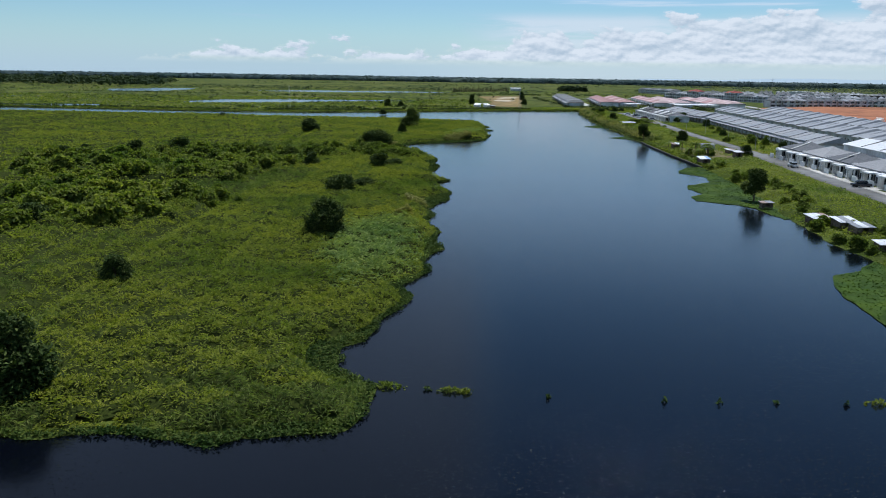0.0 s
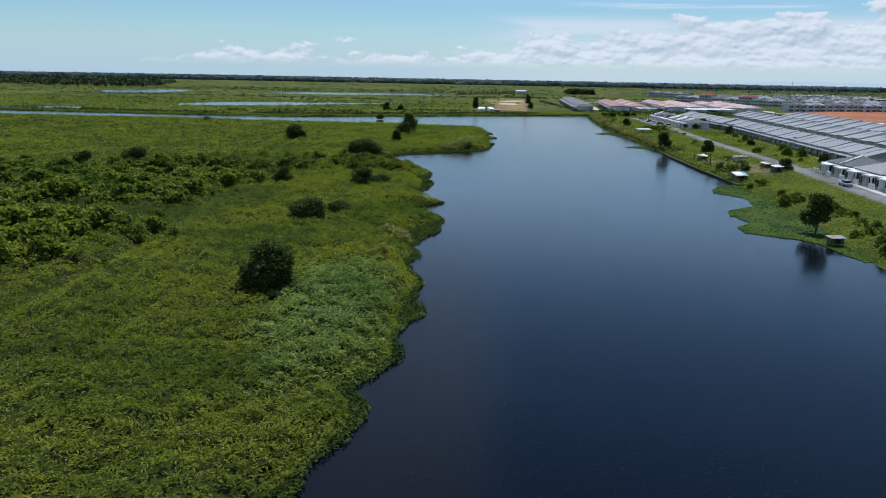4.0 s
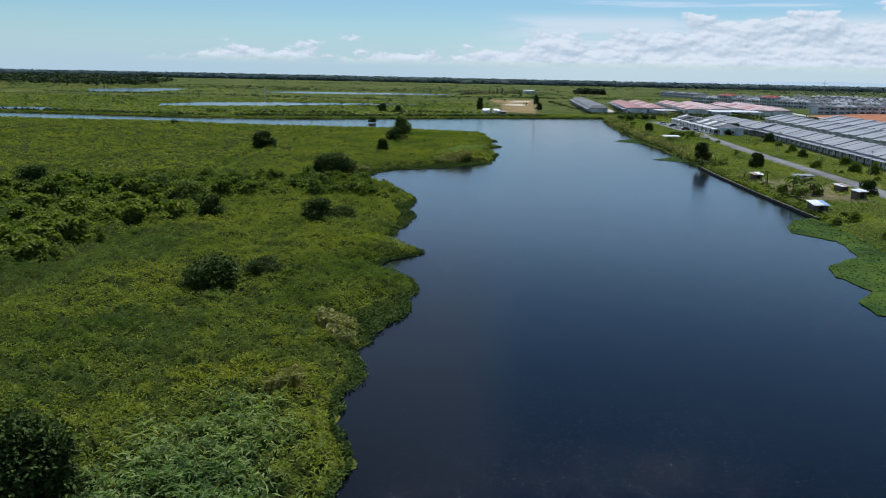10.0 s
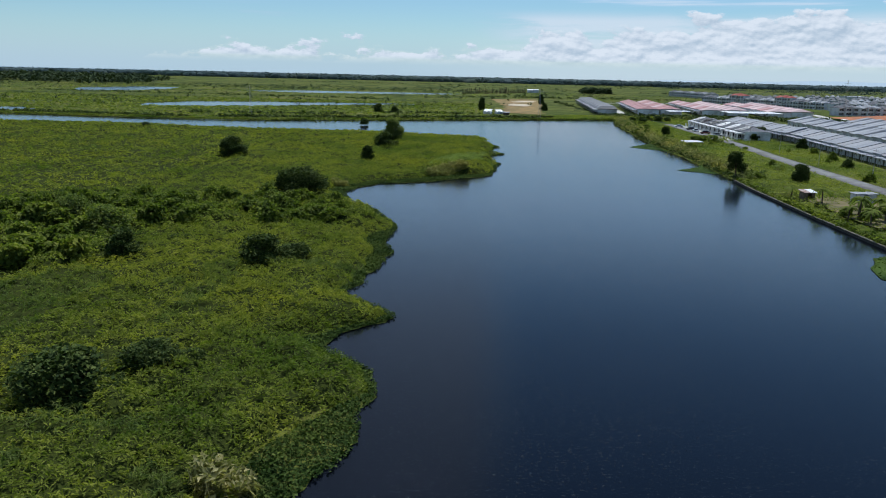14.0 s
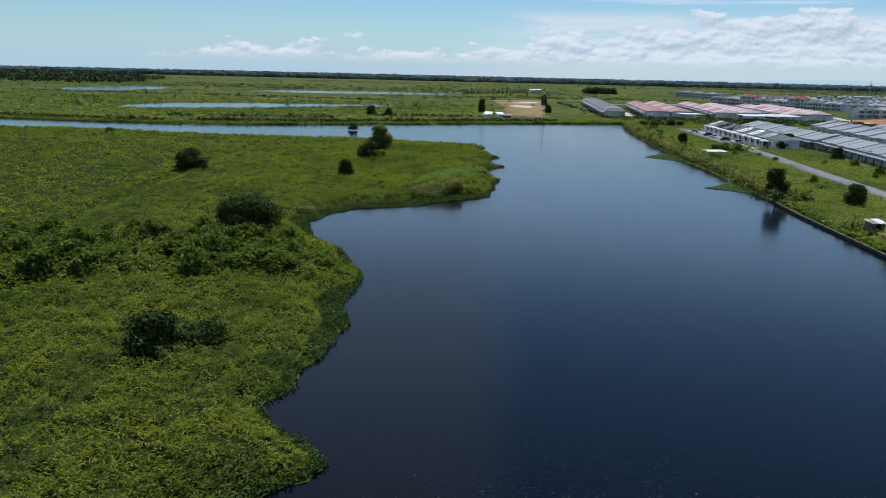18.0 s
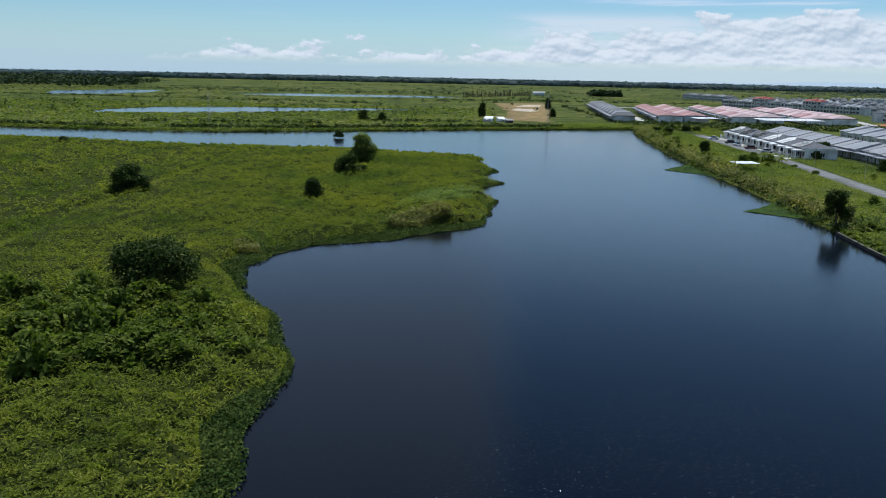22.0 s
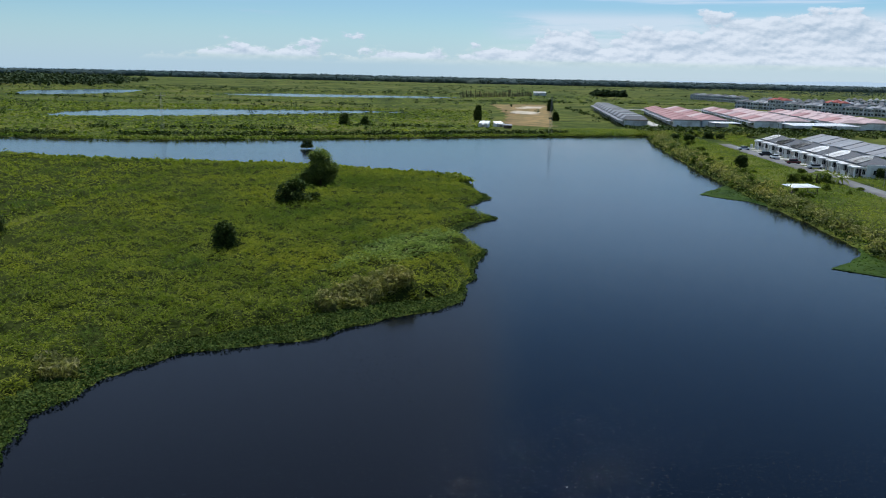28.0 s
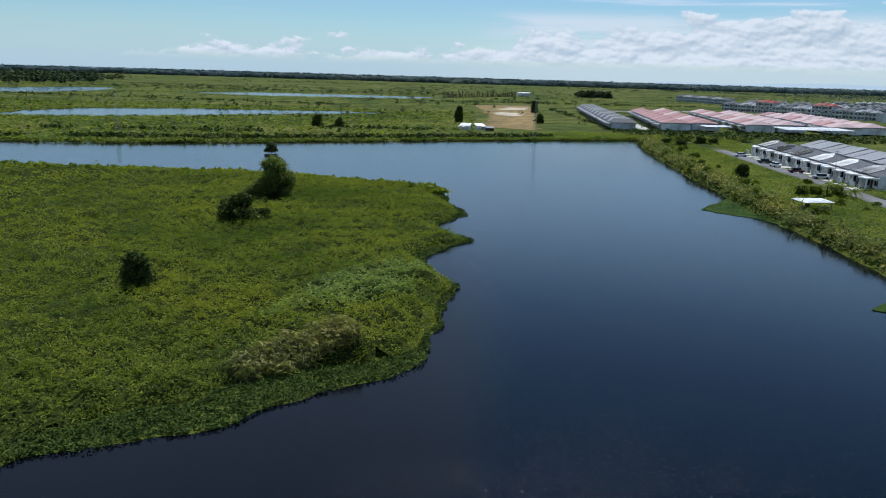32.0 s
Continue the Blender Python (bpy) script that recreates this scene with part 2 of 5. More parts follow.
def box(bm, x0, y0, z0, x1, y1, z1, bevel=0.0):
    r = bmesh.ops.create_cube(bm, size=1.0, matrix=Matrix.Translation(((x0 + x1) / 2, (y0 + y1) / 2, (z0 + z1) / 2)) @ Matrix.Diagonal((x1 - x0, y1 - y0, z1 - z0, 1)))
    if bevel:
        es = list({e for v in r["verts"] for e in v.link_edges})
        bmesh.ops.bevel(bm, geom=es, offset=bevel, segments=1, affect="EDGES")
    return bm


def tube(bm, a, b, ra, rb, n=7):
    a, b = Vector(a), Vector(b)
    q = (b - a).to_track_quat("Z", "Y").to_matrix().to_4x4()
    bmesh.ops.create_cone(bm, cap_ends=True, segments=n, radius1=ra, radius2=rb, depth=(b - a).length, matrix=Matrix.Translation((a + b) / 2) @ q)
    return bm


def leaves(points, size, up=0.5, slim=0.35, droop=0.25, seed=0, out=None):
    """Bent blades at the points: arrays of places and of triangles. up: how far they lie flat."""
    rng = np.random.default_rng(seed)
    n = len(points)
    s = np.broadcast_to(np.asarray(size, float), (n,)) * rng.uniform(0.7, 1.3, n)
    a = rng.uniform(0, 2 * np.pi, n)
    rise = rng.normal(0, 1, n) * (1 - up) * 0.9 + (1 - up) * 0.5
    if out is not None:
        # leaves of a tuft point outwards and lie along its dome
        a = np.arctan2(out[:, 1], out[:, 0]) + rng.normal(0, 0.7, n)
        rise = 1.10 - 0.95 * np.minimum(np.hypot(out[:, 0], out[:, 1]), 1.2) + rng.normal(0, 0.30, n)
    d = np.stack([np.cos(a) * np.cos(rise), np.sin(a) * np.cos(rise), np.sin(rise)], -1)
    side = np.cross(d, rng.normal(0, 0.45, (n, 3)) + (0, 0, 1.0))
    side /= np.linalg.norm(side, axis=1, keepdims=True) + 1e-9
    h = (s / 2)[:, None]
    p = np.asarray(points, float)
    base, tip = p - d * h, p + d * h - np.array([0, 0, 1.0]) * (droop * s)[:, None]
    l, r = p + side * h * slim, p - side * h * slim
    v = np.stack([base, r, tip, l], 1).reshape(-1, 3)
    k = np.arange(n)[:, None] * 4
    return v, np.concatenate([k + (0, 1, 2), k + (0, 2, 3)], 1).reshape(-1, 3)


# ---- plan of the shores ----
LEFT_SOUTH = ((-400, 60), (-129.2, 57.6), (-63.9, 53.8), (-42.5, 49.4), (-29.2, 48.5), (-22.2, 49.1), (-15.9, 47.1), (-10.9, 49.0), (-6.8, 50.4), (-5.4, 53.0), (-5.7, 58.5), (-8.9, 62.6), (-9.2, 67.4), (-6.9, 71.0),
    (-6.5, 75.6), (-4.8, 80.6), (-3.0, 85.5), (-4.7, 89.2), (-2.4, 94.3), (-2.2, 99.0), (-2.5, 104.0), (0.2, 109.8), (-1.3, 114.4), (-1.3, 119.0), (0, 122.3), (-2.5, 127.8), (-3, 133), (-1.5, 138), (-2.3, 140.7), (-2.8, 144.3))
LEFT_MIDDLE = ((-1.9, 145.9), (-2.1, 148.7), (-0.9, 151.6), (1, 157), (0.4, 161), (1.8, 164.6), (0.6, 169.8), (-3.6, 174), (-4.4, 176.6), (-3.5, 179.4), (0.8, 183), (1.1, 185.2), (-3, 189.4), (-4.4, 191.6), (-5.2, 194.2), (-3.4, 197.4),
    (-3.7, 201.8), (-2.2, 206), (-2.6, 209), (-1.7, 214), (-2.9, 219), (-3.3, 224.3), (-2.8, 227.4), (-2.3, 235), (-4.5, 238.5), (-5.6, 241.6), (-6.9, 245.5),
    (-8, 249.5), (-12, 253.5), (-15, 261.5), (-16.5, 269), (-14, 277), (-10, 283), (-3, 286), (0.5, 287.9), (2.1, 289), (3.8, 291.9), (8, 295.6), (11.5, 297.4), (14.2, 301), (16, 304.3), (16.2, 309.2), (17.4, 313), (17.2, 321), (19.2, 328.5), (17, 332), (14.8, 339))
LEFT_NORTH = ((14, 343), (18, 352), (22, 356.5), (17, 361.5), (15.5, 368), (21.3, 380), (17.5, 391), (16.2, 405), (12, 411), (-2.5, 415), (-20, 422), (-36, 426), (-56, 424), (-90, 426), (-131, 437),
    (-167, 438), (-250, 443), (-400, 445))
RIGHT_BANK = ((70, -400), (60, -60), (56.2, 40.3), (59.9, 81.5), (61.2, 108.5), (60.9, 117.7), (62.2, 128.5), (63, 136), (64, 146), (67, 158), (69, 175), (71, 195), (73.4, 222), (73.9, 250), (75.4, 288), (76.7, 303),
    (77, 318), (78.2, 340), (79.5, 358), (79, 375), (79.5, 400), (80.5, 412), (82.9, 452), (87, 497), (90, 532), (95, 563), (104, 569), (120, 574), (150, 578))
FAR_BANK = ((150, 588), (120, 583), (97, 571), (55, 556), (20, 544), (-13, 529), (-54, 510), (-92, 495), (-114, 491), (-151, 492), (-200, 498), (-275, 505), (-400, 520))


def wavy(points, step, amount, seed, closed=False):
    """A shore: the line cut into short steps and roughened."""
    out = []
    pts = list(points) + ([points[0]] if closed else [])
    for (x0, y0), (x1, y1) in zip(pts, pts[1:]):
        n = max(1, round(math.hypot(x1 - x0, y1 - y0) / step))
        for k in range(n):
            x, y = x0 + (x1 - x0) * k / n, y0 + (y1 - y0) * k / n
            w = amount if n < 80 else amount * 3
            q = Vector((x * 0.23, y * 0.23, seed))
            o = noise.noise_vector(q) * w + noise.noise_vector(q * 3.1) * w * 0.6
            out.append((x + o.x, y + o.y))
    if not closed:
        out.append(pts[-1])
    return out


SHORE_LEFT = wavy(LEFT_SOUTH + LEFT_MIDDLE + LEFT_NORTH, 0.9, 0.7, 1.0)
SHORE_RIGHT = wavy(RIGHT_BANK[:13], 1.5, 0.7, 2.0)[:-1] + wavy(RIGHT_BANK[12:16], 3, 0.1, 2.0)[:-1] + wavy(RIGHT_BANK[15:], 1.6, 0.9, 2.0)
SHORE_FAR = wavy(FAR_BANK, 2.5, 1.2, 3.0)
RIVER = [(-400, -400)] + SHORE_RIGHT + SHORE_FAR + list(reversed(SHORE_LEFT))
PONDS = [
    wavy(((-428, 1000), (-395, 1090), (-345, 1110), (-325, 1010), (-335, 930), (-372, 890), (-392, 915)), 12, 3, 4.0, True),
    wavy(((-208, 618), (-212, 655), (-198, 695), (-155, 720), (-56, 745), (-10, 741), (-50, 712), (-118, 655), (-172, 622)), 8, 2, 5.0, True),
    wavy(((-252, 1010), (-190, 1088), (-60, 1105), (11, 1095), (-12, 1040), (-90, 1010), (-166, 992)), 12, 3, 6.0, True),
    wavy(((-310, 640), (-285, 651), (-250, 668), (-236, 666), (-255, 655), (-288, 636)), 6, 1.2, 8.0, True),
    wavy(((-560, 690), (-430, 720), (-330, 700), (-345, 690), (-440, 700), (-520, 680)), 8, 2, 9.0, True),
    wavy(((-320, 548), (-250, 568), (-230, 545), (-250, 520), (-330, 512)), 8, 2, 7.0, True),
]


def inside(poly, x, y):
    """Which of the points lie in the polygon."""
    p = np.asarray(poly, float)
    q = np.roll(p, -1, 0)
    hit = np.zeros(x.shape, bool)
    for (x0, y0), (x1, y1) in zip(p, q):
        if y0 != y1:
            hit ^= ((y0 > y) != (y1 > y)) & (x < (x1 - x0) * (y - y0) / (y1 - y0) + x0)
    return hit


def shore_distance(lines, x, y):
    """The distance from the points to the nearest of the lines."""
    d = np.full(x.shape, 1e9)
    for line in lines:
        p = np.asarray(line, float)[::2]
        for (x0, y0), (x1, y1) in zip(p, p[1:]):
            dx, dy = x1 - x0, y1 - y0
            s = np.clip(((x - x0) * dx + (y - y0) * dy) / (dx * dx + dy * dy + 1e-9), 0, 1)
            d = np.minimum(d, (x - x0 - s * dx) ** 2 + (y - y0 - s * dy) ** 2)
    return np.sqrt(d)


class Field:
    """A raster of the land over a rectangle: where it is land, and how far from the shore."""

    def __init__(self, x0, x1, y0, y1, step, lines):
        self.x0, self.y0, self.step = x0, y0, step
        gx, gy = np.meshgrid(np.arange(x0, x1 + step, step), np.arange(y0, y1 + step, step))
        self.gx, self.gy = gx, gy
        self.land = ~inside(RIVER, gx, gy)
        self.dist = shore_distance(lines, gx, gy) * np.where(self.land, 1, -1)

    def far(self, x, y):
        fx, fy = (x - self.x0) / self.step, (y - self.y0) / self.step
        i = np.clip(fx.astype(int), 0, self.dist.shape[1] - 2)
        j = np.clip(fy.astype(int), 0, self.dist.shape[0] - 2)
        u, v = np.clip(fx - i, 0, 1), np.clip(fy - j, 0, 1)
        d = self.dist
        return (d[j, i] * (1 - u) + d[j, i + 1] * u) * (1 - v) + (d[j + 1, i] * (1 - u) + d[j + 1, i + 1] * u) * v


def wave2(x, y, scale, seed):
    """Smooth value noise over arrays, 0 to 1."""
    rng = np.random.default_rng(seed)
    t = rng.random((256, 256))
    fx, fy = x * scale + 1000, y * scale + 1000
    i, j = np.floor(fx).astype(int), np.floor(fy).astype(int)
    u, v = fx - i, fy - j
    u, v = u * u * (3 - 2 * u), v * v * (3 - 2 * v)
    i, j = i % 255, j % 255
    return (t[j, i] * (1 - u) + t[j, i + 1] * u) * (1 - v) + (t[j + 1, i] * (1 - u) + t[j + 1, i + 1] * u) * v


def land_height(x, y):
    """The ground: low marsh in the west, built-up land in the east."""
    east = 1 / (1 + np.exp(-(np.clip(x, -300, 400) - 66) / 3.0)) * (1 if y < 560 else 0)
    return 0.30 + 0.9 * east


# ---- ground and water ----
def build_ground():
    from mathutils import geometry
    pts, edges = [], []

    def ring(poly):
        s = len(pts)
        pts.extend(Vector(p) for p in poly)
        edges.extend((s + k, s + (k + 1) % len(poly)) for k in range(len(poly)))

    ring([(-4550, -1500), (4550, -1500), (4550, 4550), (-4550, 4550)])
    ring(RIVER)
    for p in PONDS:
        ring(p)
    for x in range(52, 240, 6):
        pts.extend(Vector((x + 0.3, y + 0.2)) for y in range(0, 620, 12))
    for x in range(-1000, 1001, 125):
        pts.extend(Vector((x + 0.7, y + 0.3)) for y in range(-400, 2600, 125))
    v, _, f, _, _, _ = geometry.delaunay_2d_cdt(pts, edges, [], 0, 0.01)
    c = np.array([sum((v[k] for k in q), Vector((0, 0))) / len(q) for q in f])
    wet = inside(RIVER, c[:, 0], c[:, 1])
    for p in PONDS:
        wet |= inside(p, c[:, 0], c[:, 1])
    bm = bmesh.new()
    vs = [bm.verts.new((p.x, p.y, land_height(p.x, p.y))) for p in v]
    for q, w in zip(f, wet):
        if not w:
            bm.faces.new([vs[k] for k in q])
    rim = [e for e in bm.edges if len(e.link_faces) == 1]
    for u in {u for e in rim for u in e.verts}:
        u.co.z = min(u.co.z, 0.02) if abs(u.co.x) < 4000 else u.co.z
    r = bmesh.ops.extrude_edge_only(bm, edges=rim)
    for u in r["geom"]:
        if isinstance(u, bmesh.types.BMVert):
            u.co.z = -0.8
    for u in [u for u in bm.verts if not u.link_faces]:
        bm.verts.remove(u)
    ob = part("ground", bm, M_GROUND)
    return tagged(ob, "flat green marsh and grassland reaching to the horizon", "ground", "", "structure")


build_ground()
bm = bmesh.new()
bmesh.ops.create_grid(bm, x_segments=1, y_segments=1, size=4500)
tagged(part("water", bm, M_WATER, None, "", Matrix.Translation((0, 1500, 0))), "dark peaty river water with small wind ripples", "water", "", "structure")

# ---- sky and distance ----
def build_clouds():
    """A ring of cloud far behind everything, open to the blue sky above and between."""
    m = bpy.data.materials.new("cloud_bank")
    m.use_nodes = True
    nt = m.node_tree
    nt.nodes.remove(nt.nodes["Principled BSDF"])
    tc = nt.nodes.new("ShaderNodeTexCoord")
    sep = nt.nodes.new("ShaderNodeSeparateXYZ")
    nt.links.new(tc.outputs["Object"], sep.inputs[0])

    def calc(op, a, b2=None):
        n = nt.nodes.new("ShaderNodeMath")
        n.operation = op
        for k, v in enumerate((a, b2)):
            if v is None:
                continue
            if isinstance(v, (int, float)):
                n.inputs[k].default_value = v
            else:
                nt.links.new(v, n.inputs[k])
        return n.outputs[0]

    def smooth(v, lo, hi):
        n = nt.nodes.new("ShaderNodeMapRange")
        n.interpolation_type = "SMOOTHSTEP"
        nt.links.new(v, n.inputs["Value"])
        n.inputs["From Min"].default_value, n.inputs["From Max"].default_value = lo, hi
        return n.outputs["Result"]

    def cloud_noise(sa, se, detail, rough, lift=0.0, shift=0.0):
        c = nt.nodes.new("ShaderNodeCombineXYZ")
        nt.links.new(calc("MULTIPLY", calc("ADD", az, shift), sa), c.inputs[0])
        nt.links.new(calc("MULTIPLY", calc("ADD", el, lift), se), c.inputs[1])
        n = nt.nodes.new("ShaderNodeTexNoise")
        n.inputs["Scale"].default_value, n.inputs["Detail"].default_value, n.inputs["Roughness"].default_value = 1.0, detail, rough
        nt.links.new(c.outputs[0], n.inputs["Vector"])
        return n.outputs["Fac"]

    def times(*q):
        out = q[0]
        for k in q[1:]:
            out = calc("MULTIPLY", out, k)
        return out

    def less(v):
        return calc("SUBTRACT", 1.0, v)

    # bearing east of north and height above the horizon, in degrees
    az = calc("MULTIPLY", calc("ARCTAN2", sep.outputs[0], sep.outputs[1]), 57.2958)
    el = calc("MULTIPLY", sep.outputs[2], 57.2958 / 4480.0)
    heap1, heap2 = cloud_noise(0.30, 0.62, 8, 0.56), cloud_noise(0.30, 0.62, 8, 0.56, 0.20, -0.12)
    streak, band = cloud_noise(0.05, 1.1, 6, 0.6), cloud_noise(0.09, 0.8, 6, 0.58, 3.0)
    # the heaped bank stands higher to the east and thins out in the west
    top = calc("ADD", calc("ADD", calc("MULTIPLY", smooth(az, -24, -16), 2.0), calc("MULTIPLY", smooth(az, 0, 6), 1.5)), calc("ADD", calc("MULTIPLY", smooth(az, 10, 18), 0.9), calc("MULTIPLY", smooth(az, 20, 30), 0.8)))
    heap = smooth(calc("ADD", calc("SUBTRACT", top, el), calc("MULTIPLY", calc("SUBTRACT", heap1, 0.52), 7.0)), -0.12, 0.42)
    heap = times(heap, smooth(el, 0.75, 1.5), smooth(az, -26, -18), less(smooth(el, 6.0, 8.0)))
    layer = times(smooth(az, -1, 6), smooth(el, 1.0, 2.0), less(smooth(el, 3.9, 4.9)), smooth(band, 0.30, 0.55), 0.85)
    wisp = calc("ADD", times(smooth(streak, 0.52, 0.68), smooth(el, 4.4, 5.2), less(smooth(el, 9, 14)), 0.8), times(smooth(band, 0.55, 0.72), smooth(el, 2.4, 3.2), less(smooth(el, 4.4, 5.0)), 0.45))
    haze = times(less(smooth(el, 0.0, 4.2)), 0.78)
    west = less(smooth(az, 0.5, 6.0))
    # high pale veil added to brighten the water, plus a grey western cloud sheet
    added_veil = times(smooth(el, 5.1, 7.0), less(smooth(el, 8, 17)), calc("ADD", 0.84, calc("MULTIPLY", west, 0.12)))
    sheet = times(west, smooth(el, 9, 17), 0.46)
    cover = calc("MAXIMUM", calc("MAXIMUM", calc("MAXIMUM", heap, layer), calc("MAXIMUM", wisp, haze)), calc("MAXIMUM", added_veil, sheet))
    cl = nt.nodes.new("ShaderNodeClamp")
    nt.links.new(cover, cl.inputs[0])
    em = nt.nodes.new("ShaderNodeEmission")
    lit = nt.nodes.new("ShaderNodeClamp")
    nt.links.new(calc("ADD", 0.66, calc("MULTIPLY", calc("SUBTRACT", heap1, heap2), 6.5)), lit.inputs[0])
    white = blend(nt, (0.60, 0.69, 0.77), (0.96, 0.98, 1.0), lit.outputs[0])
    low = blend(nt, (0.54, 0.71, 0.86), (0.68, 0.80, 0.90), smooth(az, -6, 10))
    c = blend(nt, low, (0.62, 0.88, 1.18), smooth(el, 4.0, 6.5))
    c = blend(nt, c, (0.58, 0.60, 0.66), smooth(calc("MULTIPLY", sheet, 2.2), 0.0, 1.0))
    c = blend(nt, blend(nt, c, (0.88, 0.93, 0.97), calc("MAXIMUM", layer, wisp)), white, heap)
    nt.links.new(c, em.inputs[0])
    em.inputs[1].default_value = CLOUD_GLOW
    tr = nt.nodes.new("ShaderNodeBsdfTransparent")
    mx = nt.nodes.new("ShaderNodeMixShader")
    nt.links.new(cl.outputs[0], mx.inputs[0])
    nt.links.new(tr.outputs[0], mx.inputs[1])
    nt.links.new(em.outputs[0], mx.inputs[2])
    nt.links.new(mx.outputs[0], nt.nodes["Material Output"].inputs["Surface"])
    n, r = 96, 4480.0
    v, f = [], []
    for k in range(n):
        a = 2 * math.pi * k / n
        for z0 in (-20.0, 700.0, 1800.0, 4200.0):
            v.append((r * math.sin(a), r * math.cos(a), z0))
    for k in range(n):
        for j in range(3):
            a0, b0 = 4 * k + j, 4 * ((k + 1) % n) + j
            f.append((a0, b0, b0 + 1, a0 + 1))
    ob = part("backdrop", mesh_np("backdrop", v, f, (), None, True), m)
    return tagged(ob, "white heaped clouds low over the horizon", "sky", "", "structure")


CLOUD_GLOW = 0.75
build_clouds()


def clump_mass(name, places, sizes, heights, mat, per=10, leaf=0.5, seed=0, flat=0.5):
    """Many far bushes as one mesh of large leaf sprays."""
    rng = np.random.default_rng(seed)
    p = np.repeat(np.asarray(places, float), per, 0)
    s, h = np.repeat(sizes, per), np.repeat(heights, per)
    n = len(p)
    a, r, u = rng.uniform(0, 2 * np.pi, n), np.sqrt(rng.random(n)), rng.random(n)
    q = p + np.stack([np.cos(a) * r * s / 2, np.sin(a) * r * s / 2, h * (0.15 + 0.8 * u * (1 - 0.4 * r))], -1)
    v, f = leaves(q, leaf * np.minimum(s, h), flat, 0.75, 0.1, seed)
    return mesh_np(name, v, f, (mat,))


def dome_mass(name, places, sizes, heights, mat, seed):
    """Far tree crowns as lumpy domes in one mesh, to stand behind the leaf sprays."""
    rng = np.random.default_rng(seed)
    bm = bmesh.new()
    bmesh.ops.create_icosphere(bm, subdivisions=2, radius=1.0)
    v0 = np.array([u.co[:] for u in bm.verts])
    f0 = np.array([[u.index for u in q.verts] for q in bm.faces])
    bm.free()
    n = len(places)
    lump = rng.uniform(0.78, 1.1, (n, len(v0), 1))
    v = v0[None] * lump * np.stack([sizes / 2, sizes / 2, heights], -1)[:, None] + np.asarray(places)[:, None]
    f = f0[None] + (np.arange(n) * len(v0))[:, None, None]
    return mesh_np(name, v.reshape(-1, 3), f.reshape(-1, 3), (mat,), None, True)


def scatter(n, x0, x1, y0, y1, seed, keep=None):
    rng = np.random.default_rng(seed)
    p = np.stack([rng.uniform(x0, x1, n), rng.uniform(y0, y1, n), np.full(n, 0.3)], -1)
    ok = ~inside(RIVER, p[:, 0], p[:, 1])
    for q in PONDS:
        ok &= ~inside(q, p[:, 0], p[:, 1])
    if keep is not None:
        ok &= keep(p[:, 0], p[:, 1])
    return p[ok]


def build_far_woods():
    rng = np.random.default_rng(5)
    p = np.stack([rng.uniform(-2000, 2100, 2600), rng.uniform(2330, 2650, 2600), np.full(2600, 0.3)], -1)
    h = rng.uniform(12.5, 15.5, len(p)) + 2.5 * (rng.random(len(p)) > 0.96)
    ob = part("woods", clump_mass("woods", p, rng.uniform(24, 44, len(p)), h, M_HAZEWOOD, 40, 0.24, 6, 0.85), None)
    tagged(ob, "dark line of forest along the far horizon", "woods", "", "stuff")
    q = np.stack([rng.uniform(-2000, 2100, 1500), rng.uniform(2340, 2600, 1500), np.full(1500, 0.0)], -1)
    ob = part("woods", dome_mass("woods_crowns", q, rng.uniform(24, 46, 1500), rng.uniform(11.5, 14.0, 1500), M_HAZEWOOD, 18), None)
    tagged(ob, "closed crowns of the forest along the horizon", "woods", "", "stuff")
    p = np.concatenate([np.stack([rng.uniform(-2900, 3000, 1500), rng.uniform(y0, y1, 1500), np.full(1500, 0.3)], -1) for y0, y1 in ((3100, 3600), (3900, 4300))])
    ob = part("woods", clump_mass("woods_beyond", p, rng.uniform(26, 50, len(p)), rng.uniform(9, 13, len(p)), M_HAZEWOOD, 10, 0.6, 7, 0.85), None)
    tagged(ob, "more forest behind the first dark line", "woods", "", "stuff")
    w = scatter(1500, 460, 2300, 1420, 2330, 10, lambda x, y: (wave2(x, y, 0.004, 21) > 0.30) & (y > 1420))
    ob = part("woods", clump_mass("woods_east", w, rng.uniform(14, 34, len(w)), rng.uniform(4.5, 8.0, len(w)), M_HAZEWOOD, 30, 0.30, 15, 0.7), None)
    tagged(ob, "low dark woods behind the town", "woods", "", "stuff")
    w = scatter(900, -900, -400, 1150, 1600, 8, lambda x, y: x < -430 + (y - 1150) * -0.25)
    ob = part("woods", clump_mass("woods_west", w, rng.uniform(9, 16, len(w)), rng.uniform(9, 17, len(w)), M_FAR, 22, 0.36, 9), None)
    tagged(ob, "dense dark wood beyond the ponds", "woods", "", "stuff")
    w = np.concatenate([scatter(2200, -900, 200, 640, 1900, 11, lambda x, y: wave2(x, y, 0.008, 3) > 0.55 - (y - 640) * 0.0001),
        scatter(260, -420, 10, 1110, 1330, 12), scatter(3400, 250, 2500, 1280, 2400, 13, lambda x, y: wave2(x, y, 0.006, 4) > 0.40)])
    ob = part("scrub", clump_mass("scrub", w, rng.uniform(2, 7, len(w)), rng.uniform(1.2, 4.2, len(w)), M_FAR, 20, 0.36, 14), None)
    tagged(ob, "scattered dark bushes over the far marsh", "scrub", "", "stuff")


build_far_woods()


